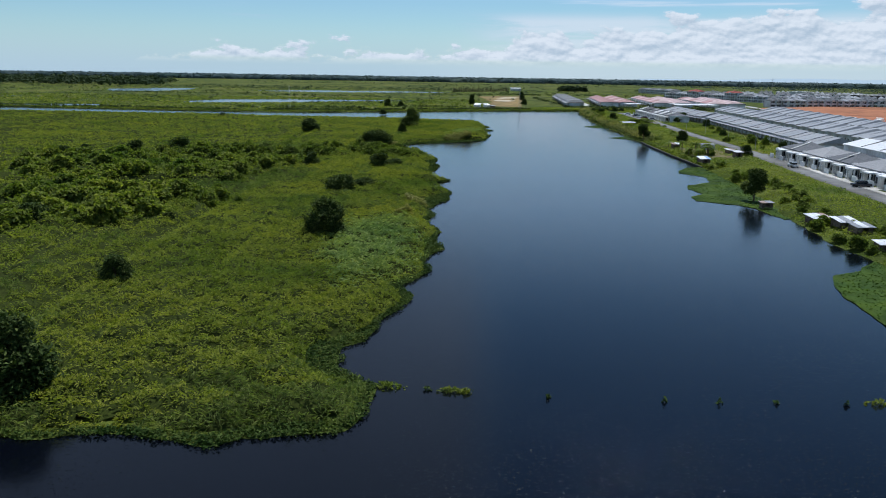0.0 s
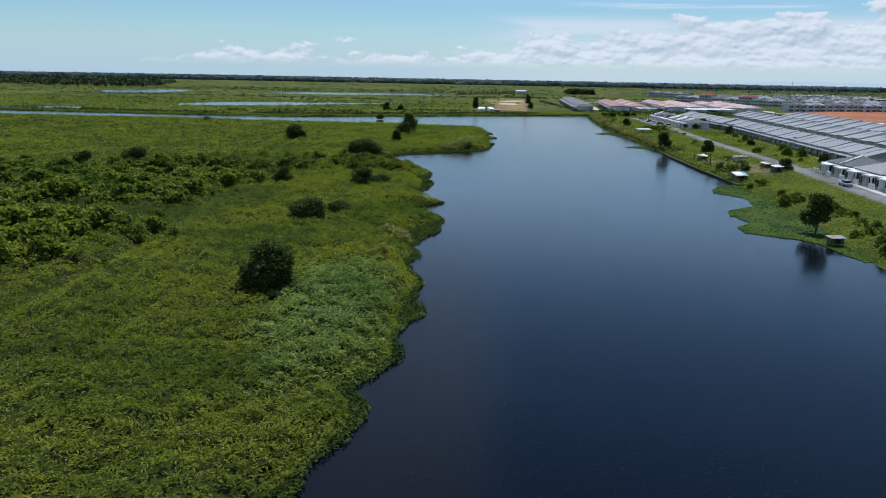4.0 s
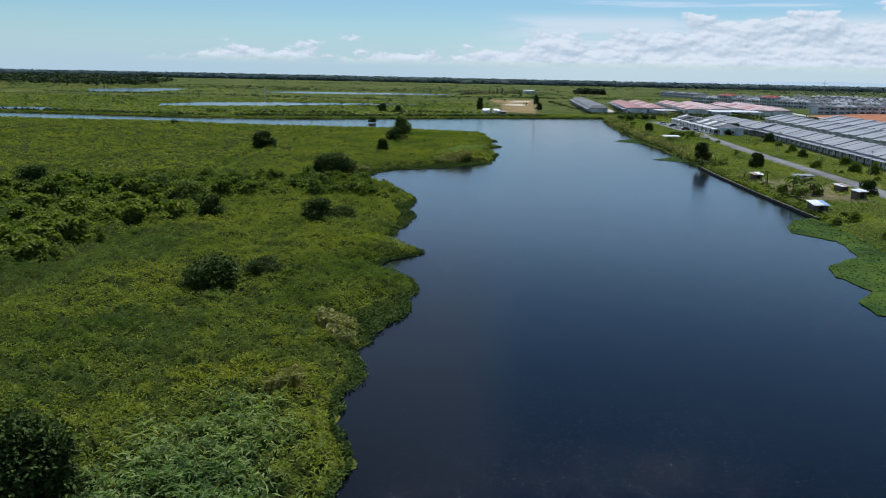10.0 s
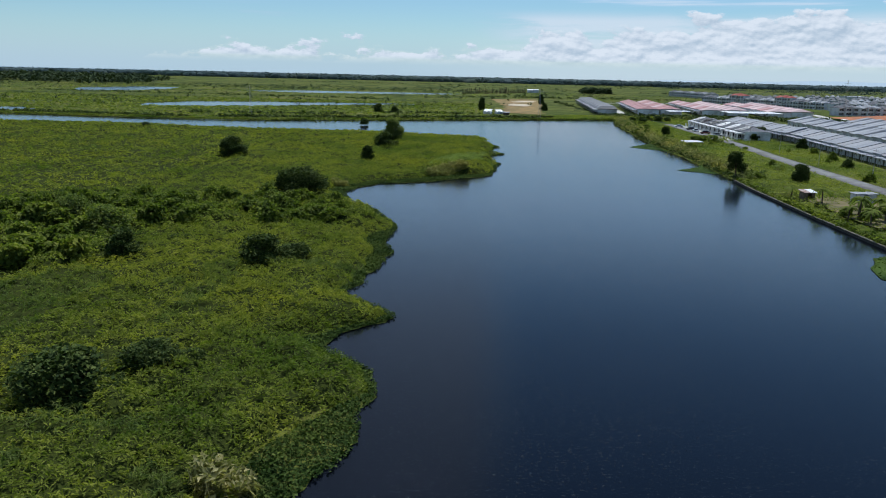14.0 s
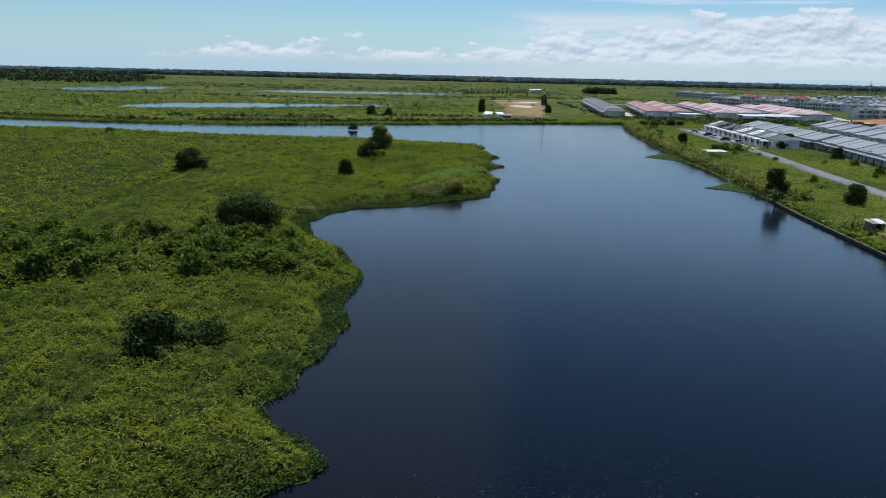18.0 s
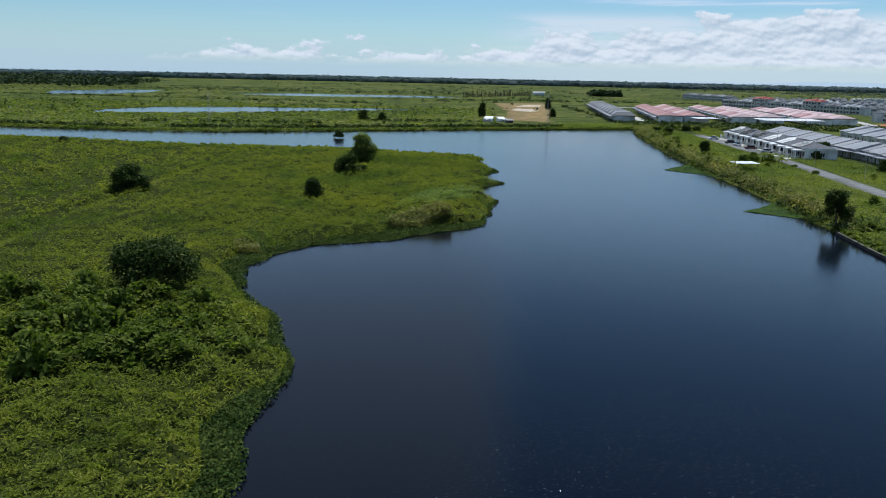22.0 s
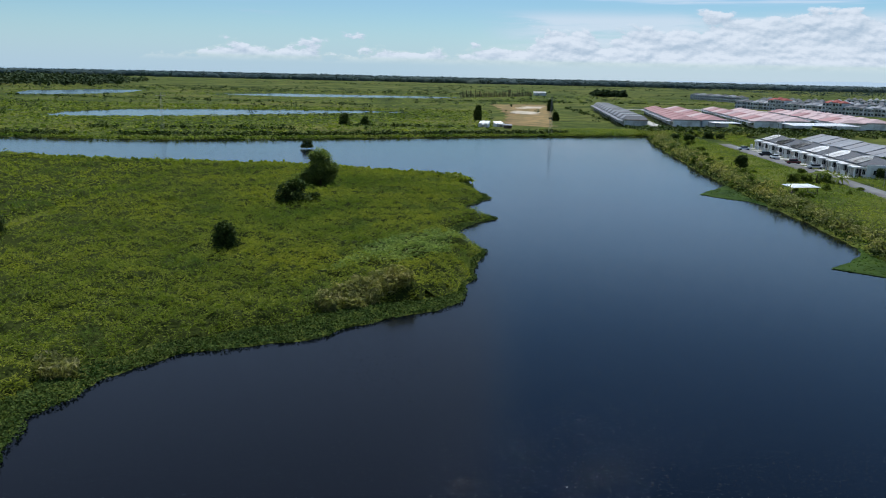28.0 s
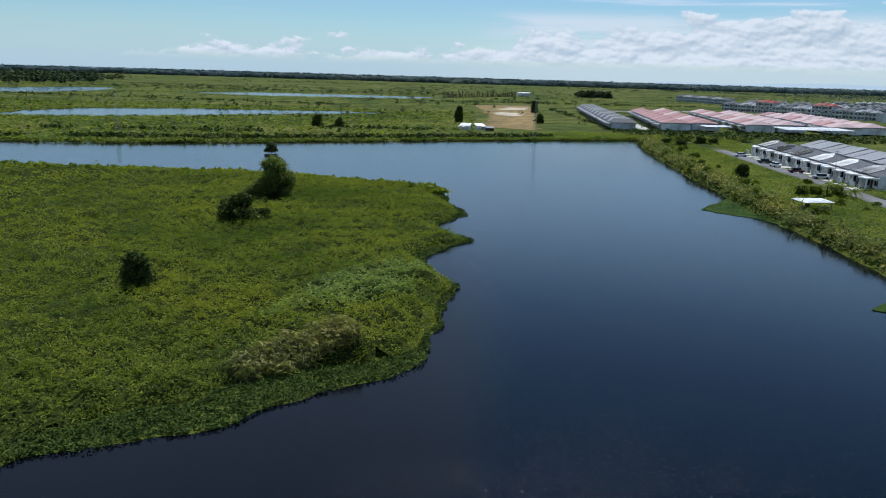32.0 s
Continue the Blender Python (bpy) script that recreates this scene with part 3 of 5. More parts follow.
def build_far_fields():
    """Rough grass, dark tufts, hedge lines and pond edges of the fields across the river."""
    r = np.random.default_rng(41)
    p = np.concatenate([scatter(26000, -420, 60, 500, 780, 42), scatter(9000, -640, 330, 780, 1250, 43)])
    p = p[(p[:, 0] < 30) | (p[:, 1] > 920)]
    ob = part("field_grass", clump_mass("field_grass", p, r.uniform(1.5, 4.0, len(p)), r.uniform(0.12, 0.4, len(p)), M_UNDERGROWTH, 2, 4.5, 44, 0.8), None)
    tagged(ob, "rough bright grass over the far fields", "grass", "", "stuff")
    w = np.concatenate([scatter(520, -420, 20, 515, 780, 45, lambda x, y: wave2(x, y, 0.02, 11) > 0.5), scatter(900, -640, 300, 780, 1250, 46, lambda x, y: wave2(x, y, 0.012, 12) > 0.45)])
    ob = part("tufts", clump_mass("tufts", w, r.uniform(1.0, 3.6, len(w)), r.uniform(0.6, 2.2, len(w)), M_DARKTREE, 16, 0.5, 47), None)
    tagged(ob, "small dark bushes dotted over the far fields", "bushes", "", "stuff")
    rows = []
    for x0, y0, x1, y1, n in ((-118, 512, -54, 527, 150), (-54, 527, 60, 576, 420), (-300, 523, -130, 507, 300), (-150, 545, -60, 560, 90), (-40, 590, 20, 600, 60), (-420, 880, -60, 830, 200), (-20, 960, 260, 1010, 200), (100, 620, 95, 860, 90)):
        s = r.random(n)
        rows.append(np.stack([x0 + (x1 - x0) * s + r.normal(0, 1.5, n), y0 + (y1 - y0) * s + r.normal(0, 1.6, n), np.full(n, 0.3)], -1))
    w = np.concatenate(rows)
    ob = part("hedge", clump_mass("hedge", w, r.uniform(1.5, 4.0, len(w)), r.uniform(0.8, 2.2, len(w)), M_DARKTREE, 14, 0.6, 48), None)
    tagged(ob, "dark straggling hedge lines across the fields", "hedge", "", "stuff")
    rim = np.concatenate([np.array(q) for q in PONDS])
    k = r.integers(0, len(rim), 1500)
    w = np.c_[rim[k] + r.normal(0, 1.6, (1500, 2)), np.full(1500, 0.25)]
    wet = np.zeros(len(w), bool)
    for q in PONDS:
        wet |= inside(q, w[:, 0], w[:, 1])
    w = w[~wet]
    ob = part("pond_reeds", clump_mass("pond_reeds", w, r.uniform(2, 5, len(w)), r.uniform(0.2, 0.45, len(w)), M_SHRUB, 10, 2.5, 49), None)
    tagged(ob, "low dark reeds along the pond edges", "reeds", "", "stuff")


# ---- marsh carpet ----
build_far_fields()
WEST = Field(-290, 26, 40, 450, 1.25, (SHORE_LEFT,))
EAST = Field(40, 145, -20, 600, 1.0, (SHORE_RIGHT,))


UPPER = ((-98, 172), (-110, 202), (-118, 222), (-96, 224), (-83, 234), (-64, 228), (-41, 221), (-38, 203), (-49, 184), (-48, 171), (-72, 169), (-84, 162))
LOWER = ((-84, 147), (-79, 158), (-52, 156), (-41, 146), (-46, 137), (-44, 126), (-56, 121), (-64, 116), (-68, 118))
BAND = ((-79, 221), (-71, 240), (-58, 249), (-46, 251), (-28, 251), (-18, 249), (-8, 244), (-6, 236), (-9, 232), (-22, 228), (-39, 226), (-46, 210), (-61, 208))


def in_thicket(x, y):
    """Where the closed thickets stand, with a ragged edge."""
    u, v = x + 7 * (wave2(x, y, 0.22, 15) - 0.5), y + 7 * (wave2(x, y, 0.22, 16) - 0.5)
    return (inside(UPPER, u, v) | inside(LOWER, u, v) | inside(BAND, u, v)).astype(float)


def canopy_top(x, y, d):
    """How high the marsh plants stand, by the distance from the shore."""
    h = 0.15 + 0.85 * wave2(x, y, 0.45, 1) + 0.75 * wave2(x, y, 1.1, 2) ** 1.5 + 0.5 * wave2(x, y, 0.08, 3)
    tip = np.clip(1.4 - ((x - 9) / 9.0) ** 2 - ((y - 322) / 24.0) ** 2, 0, 1)
    h = h + tip * (0.3 + 1.0 * wave2(x, y, 0.33, 5)) + 0.9 * np.clip(wave2(x, y, 0.11, 6) - 0.55, 0, 1) * wave2(x, y, 0.6, 8)
    h = h + in_thicket(x, y) * (0.1 + 1.0 * wave2(x, y, 0.26, 17) ** 1.3)
    # an old trodden track runs north through the plants
    track = np.abs(x - np.interp(y, (150, 180, 207, 264, 300, 373, 425), (-42, -43.3, -45.5, -53.8, -55.5, -58.3, -60)) + 1.5 * (wave2(x, y, 0.05, 14) - 0.5))
    h = h * (1 - 0.75 * np.clip(1.7 - track / 1.1, 0, 1))
    return 0.12 + h * np.clip((d - fringe_width(x, y)) / 2.6, 0.08, 1)


def fringe_width(x, y):
    south = np.clip(1 - np.abs(y - 282) / 24, 0, 1) + np.clip(1 - np.abs(y - 155) / 10, 0, 1)
    return 0.3 + 6.0 * np.clip(wave2(x, y, 0.09, 9) - 0.42, 0, 1) + 3.6 * np.clip(south * 1.6, 0, 1) * (0.5 + wave2(x, y, 0.2, 10) * 0.8)


def pale_zone(x, y):
    a = ((x + 10.0) / 7.8) ** 2 + ((y - 109) / 21.0) ** 2
    b = (((x - 8) * 0.55 + (y - 322) * 0.83) / 16.0) ** 2 + (((x - 8) * 0.83 - (y - 322) * 0.55) / 5.5) ** 2
    depth = np.clip(1.25 - np.minimum(a, b) + 0.9 * (wave2(x, y, 0.25, 7) - 0.5), 0, 1)
    return np.random.default_rng(23).random(x.shape) < depth ** 1.5


SWATH = ((-66, 150), (-58, 170), (-46, 190), (-38, 196), (-33, 186), (-36, 170), (-41, 156), (-46, 148), (-56, 146))
SOUTH_EDGE = ((-64, 52), (-60, 60), (-40, 57), (-22, 57), (-12, 60), (-8, 70), (-5, 70), (-4, 50), (-20, 46), (-44, 47))
MARGIN = ((-30, 140), (-32, 156), (-14, 158), (-8, 150), (-10, 141), (-18, 138))


def sedge_zone(x, y):
    """Where soft sedge takes over from the creepers, thinning out at the edge."""
    u, v = x + 9 * (wave2(x, y, 0.12, 25) - 0.5), y + 9 * (wave2(x, y, 0.12, 26) - 0.5)
    spot = wave2(x, y, 0.10, 27) > 0.78
    return inside(SWATH, u, v) | ((inside(MARGIN, u, v) | inside(SOUTH_EDGE, u, v)) & (wave2(x, y, 0.3, 28) > 0.42)) | (spot & (wave2(x, y, 0.5, 29) > 0.4))


def build_carpet():
    rng = np.random.default_rng(20)
    # the closed canopy under the leaves, its dark colour painted as shade in gaps
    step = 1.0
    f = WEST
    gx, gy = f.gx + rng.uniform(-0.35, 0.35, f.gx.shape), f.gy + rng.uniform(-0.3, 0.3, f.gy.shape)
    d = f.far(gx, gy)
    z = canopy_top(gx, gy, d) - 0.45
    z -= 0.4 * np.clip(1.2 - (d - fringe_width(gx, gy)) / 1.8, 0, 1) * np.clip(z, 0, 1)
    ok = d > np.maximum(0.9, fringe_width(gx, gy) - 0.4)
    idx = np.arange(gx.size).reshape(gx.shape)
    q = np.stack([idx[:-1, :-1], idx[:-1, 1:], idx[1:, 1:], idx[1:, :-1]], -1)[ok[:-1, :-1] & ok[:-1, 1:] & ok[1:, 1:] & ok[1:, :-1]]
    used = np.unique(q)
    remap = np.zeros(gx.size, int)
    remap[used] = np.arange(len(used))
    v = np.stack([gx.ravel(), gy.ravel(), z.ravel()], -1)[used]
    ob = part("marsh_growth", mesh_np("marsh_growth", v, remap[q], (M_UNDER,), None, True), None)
    tagged(ob, "closed mat under the marsh leaves, dark green with painted shade", "marsh plants", "", "stuff")

    def spread(n, x0, x1, y0, y1):
        p = np.stack([rng.uniform(x0, x1, n), rng.uniform(y0, y1, n)], -1)
        return p[f.far(p[:, 0], p[:, 1]) > 0.15 - 0.95 * wave2(p[:, 0], p[:, 1], 0.45, 35)]

    def tufts(n, per, r, x0, x1, y0, y1, keep=None):
        """Rounded tufts: the places of their leaves and how far out each lies."""
        c = spread(n, x0, x1, y0, y1)
        if keep is not None:
            c = c[keep(c)]
        s = rng.uniform(0.6, 1.35, len(c))
        k = np.repeat(np.arange(len(c)), per)
        ang, q = rng.uniform(0, 2 * np.pi, len(k)), np.sqrt(rng.random(len(k))) * 1.1
        o = np.stack([np.cos(ang) * q, np.sin(ang) * q], -1)
        p = c[k] + o * (r * s[k])[:, None]
        up = (0.58 * s * rng.uniform(0.3, 1.4, len(c)))[k] * (1 - 0.8 * q * q) - 0.12
        ok = f.far(p[:, 0], p[:, 1]) > -0.12
        return p[ok], o[ok], up[ok]

    thin = lambda c: rng.random(len(c)) < np.clip(1.2 - np.abs(c[:, 0]) / 60, 0.28, 1)
    near = [tufts(42000, 14, 0.58, -62, 6, 44, 255, thin), tufts(39000, 12, 0.60, -62, 24, 255, 424, thin)]
    edge = spread(800000, -34, 26, 42, 424)
    edge = edge[f.far(*edge.T) < fringe_width(*edge.T) + 0.5]
    near.append((edge, np.zeros(edge.shape) + rng.normal(0, 0.4, edge.shape), np.zeros(len(edge))))
    near = [np.concatenate(q) for q in zip(*near)]
    wide = [np.concatenate(q) for q in zip(tufts(13000, 8, 1.1, -165, -55, 44, 440), tufts(7500, 7, 1.3, -285, -165, 150, 444))]
    for (pts, out, rise), size, tag in ((near, 0.40, 0), (wide, 0.80, 1)):
        x, y = pts.T
        d = f.far(x, y)
        z = canopy_top(x, y, d) + rise * (1 + tag * 0.4) + rng.uniform(-0.10, 0.05, len(x))
        p = np.stack([x, y, z], -1)
        pale = pale_zone(x, y)
        fringe = (d < fringe_width(x, y) + 0.3) & ~pale
        dense = (in_thicket(x, y) > 0) & ~pale & ~fringe
        sedge = sedge_zone(x, y) & ~pale & ~fringe & ~dense
        for sel, mat, s, flat, slim, name, label in (
            (dense, M_UNDERGROWTH, size * 1.15, 0.6, 0.5, "thicket_leaves", "dark leafy undergrowth of the marsh thickets"),
            (sedge, M_SEDGE, size * 1.35, 0.35, 0.16, "sedge", "dull blue-green tall sedge in soft tufts"),
            (~pale & ~fringe & ~dense & ~sedge, M_CREEPER, size * 1.0, 0.6, 0.30, "marsh_creeper", "bright green creeping marsh plants in dense leaf"),
            (pale, M_PALE, size * 1.5, 0.5, 0.24, "pale_marsh_grass", "pale blue-green tall marsh grass bent by wind"),
            (fringe, M_HYACINTH, size * 0.62, 0.5, 0.75, "water_hyacinth", "dark glossy water hyacinth along the shore")):
            if sel.sum() < 50:
                continue
            q = p[sel].copy()
            if name == "water_hyacinth":
                q[:, 2] = 0.08 + rng.uniform(0, 0.28, sel.sum())
            v, t = leaves(q, s, flat, slim, 0.2, 30 + tag, out[sel] if mat in (M_CREEPER, M_UNDERGROWTH) else None)
            tagged(part(name, mesh_np(name, v, t, (mat,)), None), label, "marsh plants", "", "stuff")


build_carpet()


def reed_clump(x, y, r, n, seed):
    """A stand of dry reeds: upright blades and feathery heads."""
    rng = np.random.default_rng(seed)
    a, q = rng.uniform(0, 2 * np.pi, n), r * np.sqrt(rng.random(n))
    px, py = x + np.cos(a) * q, y + np.sin(a) * q * 0.8
    d = WEST.far(px, py)
    ok = d > 0.4
    px, py, d = px[ok], py[ok], d[ok]
    root = new("reed_clump")
    tagged(root, "stand of dry tan reeds with feathery heads", "reeds", "dry reed stands")
    z = canopy_top(px, py, d)
    v, t = leaves(np.stack([px, py, z + rng.uniform(0.0, 0.7, len(px))], -1), 1.3, 0.12, 0.07, 0.15, seed)
    tagged(part("reed_foliage", mesh_np("reed_foliage", v, t, (M_REED,)), None, root), kind="stuff")
    k = rng.random(len(px)) < 0.35
    v, t = leaves(np.stack([px, py, z + 1.0], -1)[k], 0.6, 0.3, 0.35, 0.3, seed + 1)
    tagged(part("plume", mesh_np("plume", v, t, (M_REED,)), None, root), kind="stuff")


for k, (x, y, r) in enumerate(((3.0, 299.5, 2.0), (4.6, 301.3, 2.0), (6.4, 302.8, 2.0), (8.4, 303.6, 1.6), (0.8, 297.4, 1.3), (-5.8, 149.5, 2.0), (-4.6, 145.0, 1.4), (-18.5, 277.0, 1.8), (-7.0, 132.0, 1.5))):
    reed_clump(x, y, r, int(260 * r), 300 + k)


# ---- trees and bushes ----
def crown_points(blobs, n, rng, shell=0.6):
    vol = np.array([b[3] * b[4] * b[5] for b in blobs])
    k = rng.choice(len(blobs), n, p=vol / vol.sum())
    b = np.array(blobs)[k]
    d = rng.normal(0, 1, (n, 3))
    d /= np.linalg.norm(d, axis=1, keepdims=True)
    r = (shell + (1 - shell) * rng.random(n)) * rng.uniform(0.74, 1.16, n)
    return b[:, :3] + d * b[:, 3:] * r[:, None]


def woody(name, label, category, height, width, mat, count, leaf, seed, trunk=0.25, low=0.0, blobs_n=9, lean=0.0, twigs=5, lump=(0.16, 0.25)):
    """A bush or tree at the origin: trunk, limbs and a broken crown of leaves. low: where the crown starts."""
    rng = np.random.default_rng(seed)
    root = new(name)
    tagged(root, label, category)
    bm = bmesh.new()
    tip = Vector((lean * height, 0, height * 0.62))
    tube(bm, (0, 0, -0.3), tip * 0.5, trunk, trunk * 0.7)
    tube(bm, tip * 0.5, tip, trunk * 0.7, trunk * 0.3)
    part("trunk", bm, M_BARK, root)
    blobs = []
    blobs_n = round(blobs_n * 1.7)
    for k in range(blobs_n):
        a = 2.4 * k + rng.uniform(-0.4, 0.4)
        u = rng.uniform(0.0, 1.0)
        r = width / 2 * (0.62 - 0.35 * u * u) * rng.uniform(0.6, 1.15)
        s = width * rng.uniform(*lump)
        z = low * height + (1 - low) * height * (0.18 + 0.62 * u)
        blobs.append((math.cos(a) * r + lean * z, math.sin(a) * r, z, s, s, min(s * 0.85, height * 0.28)))
    for k in range(7 if low < 0.05 else 0):
        a = 2 * math.pi * k / 7 + rng.uniform(-0.4, 0.4)
        r, s = width / 2 * rng.uniform(0.5, 0.72), width * rng.uniform(0.17, 0.24)
        blobs.append((math.cos(a) * r, math.sin(a) * r, height * 0.14, s, s, height * rng.uniform(0.16, 0.24)))
    blobs.append((lean * height, 0, height * 0.78, width * 0.24, width * 0.24, height * 0.2))
    for b in blobs[: twigs]:
        bm = bmesh.new()
        tube(bm, tip * rng.uniform(0.25, 0.6), b[:3], trunk * 0.35, trunk * 0.1, 5)
        part("limb", bm, M_BARK, root)
    p = crown_points(blobs, count, rng)
    p = p[p[:, 2] > 0.05]
    v, t = leaves(p, leaf, 0.35, 0.55, 0.25, seed + 1)
    part("crown", mesh_np("crown", v, t, (mat,)), None, root)
    return root


def plant(src, x, y, z=0.3, scale=1.0, turn=0.0, tall=1.0):
    return copy_thing(src, Matrix.Translation((x, y, z)) @ Matrix.Rotation(turn, 4, "Z") @ Matrix.Diagonal((scale, scale, scale * tall, 1)))


M_LIGHTBUSH = leafy("grey_green_leaves", (0.074, 0.102, 0.027), (0.158, 0.192, 0.052), (0.262, 0.290, 0.096), 0.45, 0.65, 0.05, 0.12)
BIG_BUSH = woody("tree", "tall dense dark green tree standing in the marsh", "tree", 6.6, 7.0, M_DARKTREE, 14000, 0.38, 51, 0.22, 0.0, 12)
BIG_BUSH.location = (-17.7, 114.8, 0.3)
ROUND_BUSH = woody("bush", "rounded dark green bush rising from the marsh", "bush", 3.4, 4.6, M_DARKTREE, 4200, 0.33, 52, 0.10, 0.0, 9)
ROUND_BUSH.location = (-39.0, 88.6, 0.3)
SPREAD_BUSH = woody("bush", "low spreading dark bush among creepers", "bush", 3.6, 7.6, M_DARKTREE, 6500, 0.40, 53, 0.09, 0.0, 10)
SPREAD_BUSH.location = (-21.8, 161.8, 0.3)
SPREAD_BUSH.scale = (1.12, 1.12, 1.05)
COLUMN_BUSH = woody("bush", "narrow upright dark bush in the marsh", "bush", 4.4, 3.5, M_DARKTREE, 5600, 0.36, 54, 0.10, 0.0, 11, 0.0, 5, (0.24, 0.32))
COLUMN_BUSH.location = (-17.6, 321.3, 0.3)
COLUMN_BUSH.scale = (1.15, 1.15, 1.15)
SHRUB = woody("shrub", "small leafy shrub in the thicket", "shrub", 2.2, 3.6, M_SHRUB, 1000, 0.52, 55, 0.06, 0.0, 8, 0, 3)
SHRUB.location = (-40, 236, 0.3)
SHRUB_B = woody("shrub", "ragged green shrub with pale leaf tips", "shrub", 2.7, 3.4, M_SHRUB, 1000, 0.50, 56, 0.06, 0.0, 7, 0.1, 3)
SHRUB_B.location = (-50, 226, 0.3)
MANGROVE = woody("tree", "broad dark tree with bare trunk below its crown", "tree", 6.4, 10.6, M_DARKTREE, 17000, 0.42, 57, 0.28, 0.30, 15)
MANGROVE.location = (-22.2, 253.0, 0.3)
TALL_TREE = woody("tree", "tall leafy tree at the end of the marsh", "tree", 9.3, 8.2, M_LIGHTBUSH, 13000, 0.40, 58, 0.26, 0.06, 13)
TALL_TREE.location = (-16.6, 387.6, 0.3)

LIGHT_BUSH = woody("bush", "large loose grey-green bush in the thicket", "bush", 6.4, 9.0, M_LIGHTBUSH, 5200, 0.5, 59, 0.14, 0.0, 11)
LIGHT_BUSH.location = (-52.0, 226, 0.3)
LIGHT_BUSH.scale = (0.85, 0.85, 0.8)
rng = random.Random(4)
for src, x, y, s, tall in (
    (SPREAD_BUSH, -17.3, 168.0, 0.70, 0.9), (SPREAD_BUSH, -14.3, 168.6, 0.45, 0.9), (ROUND_BUSH, -35.0, 203.8, 1.05, 1.25), (ROUND_BUSH, -17.0, 202.8, 1.4, 0.95), (SPREAD_BUSH, -13.4, 205.5, 0.72, 0.95),
    (SPREAD_BUSH, -18.9, 143.2, 0.42, 0.5), (SHRUB, -46.5, 158.4, 0.9, 1.0), (SHRUB, -50, 206.6, 1.1, 1.0), (SPREAD_BUSH, -32.5, 217, 0.5, 0.6), (SPREAD_BUSH, -41.3, 128.3, 0.42, 0.5),
    (BIG_BUSH, -56.6, 326.5, 1.25, 0.75), (ROUND_BUSH, -17.0, 362, 1.6, 1.0), (ROUND_BUSH, -13.8, 365.5, 0.8, 0.9), (LIGHT_BUSH, -21.0, 386.5, 0.75, 0.9), (SHRUB, -24.5, 363, 0.8, 0.8), (SHRUB, -40.6, 363, 0.7, 0.8), (SHRUB_B, -26.8, 365, 0.7, 0.8), (SHRUB, 4.4, 375, 0.8, 0.9), (SHRUB, -88, 350, 0.8, 0.9),
    (ROUND_BUSH, -77, 226, 1.75, 1.0), (ROUND_BUSH, -88, 221, 1.3, 1.2), (ROUND_BUSH, -101, 219, 1.0, 1.2), (ROUND_BUSH, -105, 214, 1.1, 1.1), (ROUND_BUSH, -66.0, 121.8, 1.3, 0.85), (LIGHT_BUSH, -42.8, 217, 1.0, 1.0), (SHRUB, -38.6, 92.0, 0.5, 0.8),
    (ROUND_BUSH, -120, 424, 1.0, 0.8), (ROUND_BUSH, -38, 478, 1.0, 0.9), (SHRUB_B, -18, 391, 1.6, 1.4), (ROUND_BUSH, -44.3, 600, 1.35, 1.2), (ROUND_BUSH, -34, 600, 1.15, 1.1),
    (COLUMN_BUSH, 21.8, 662, 1.2, 1.5), (COLUMN_BUSH, 76, 796, 1.3, 1.4), (COLUMN_BUSH, 66.5, 672, 1.1, 1.0), (BIG_BUSH, -33.2, 54.8, 1.05, 1.0)):
    plant(src, x, y, 0.3, s, rng.uniform(0, 6.28), tall)


def thicket(n, x0, x1, y0, y1, seed, lo=0.7, hi=1.3, keep=None):
    r = random.Random(seed)
    made = 0
    while made < n:
        x, y = r.uniform(x0, x1), r.uniform(y0, y1)
        if (keep and not keep(x, y)) or inside(RIVER, np.array([x]), np.array([y]))[0]:
            continue
        plant(r.choice((SHRUB, SHRUB_B)), x, y, 0.6, r.uniform(lo, hi), r.uniform(0, 6.28), r.uniform(0.7, 1.1))
        made += 1


def within(poly):
    return lambda x, y: inside(poly, np.array([x]), np.array([y]))[0]


def joined_thicket(n, poly, seed, lo, hi, label):
    """A far thicket, too dense to count, as one mesh of shrub crowns."""
    r = random.Random(seed)
    src = [c for c in SHRUB.children if c.name.startswith("crown")][0].data
    v0 = np.empty(len(src.vertices) * 3, np.float32)
    src.vertices.foreach_get("co", v0)
    v0 = v0.reshape(-1, 3)
    f0 = np.empty(len(src.loops), np.int32)
    src.loops.foreach_get("vertex_index", f0)
    f0 = f0.reshape(-1, 3)
    xs, ys = [p[0] for p in poly], [p[1] for p in poly]
    vs, fs, ok = [], [], within(poly)
    while len(vs) < n:
        x, y = r.uniform(min(xs), max(xs)), r.uniform(min(ys), max(ys))
        if ok(x, y):
            s, a, h = r.uniform(lo, hi), r.uniform(0, 6.28), r.uniform(0.7, 1.15)
            c, q = math.cos(a) * s, math.sin(a) * s
            m = np.array(((c, q, 0), (-q, c, 0), (0, 0, s * h)), np.float32)
            fs.append(f0 + len(vs) * len(v0))
            vs.append(v0 @ m + np.array((x, y, 0.7), np.float32))
    tagged(part("thicket", mesh_np("thicket", np.concatenate(vs), np.concatenate(fs), (M_UNDERGROWTH,)), None), label, "thicket", "", "stuff")


joined_thicket(105, UPPER, 1, 1.1, 1.9, "wide thicket of dark shrubs in the marsh")
joined_thicket(66, LOWER, 2, 1.0, 1.8, "dense green thicket of shrubs in the marsh")
thicket(110, -79, -6, 208, 251, 3, 1.0, 1.65, within(BAND))
thicket(14, -60, -30, 140, 205, 5, 0.4, 0.8)


# ---- houses ----
GROUND = 1.2


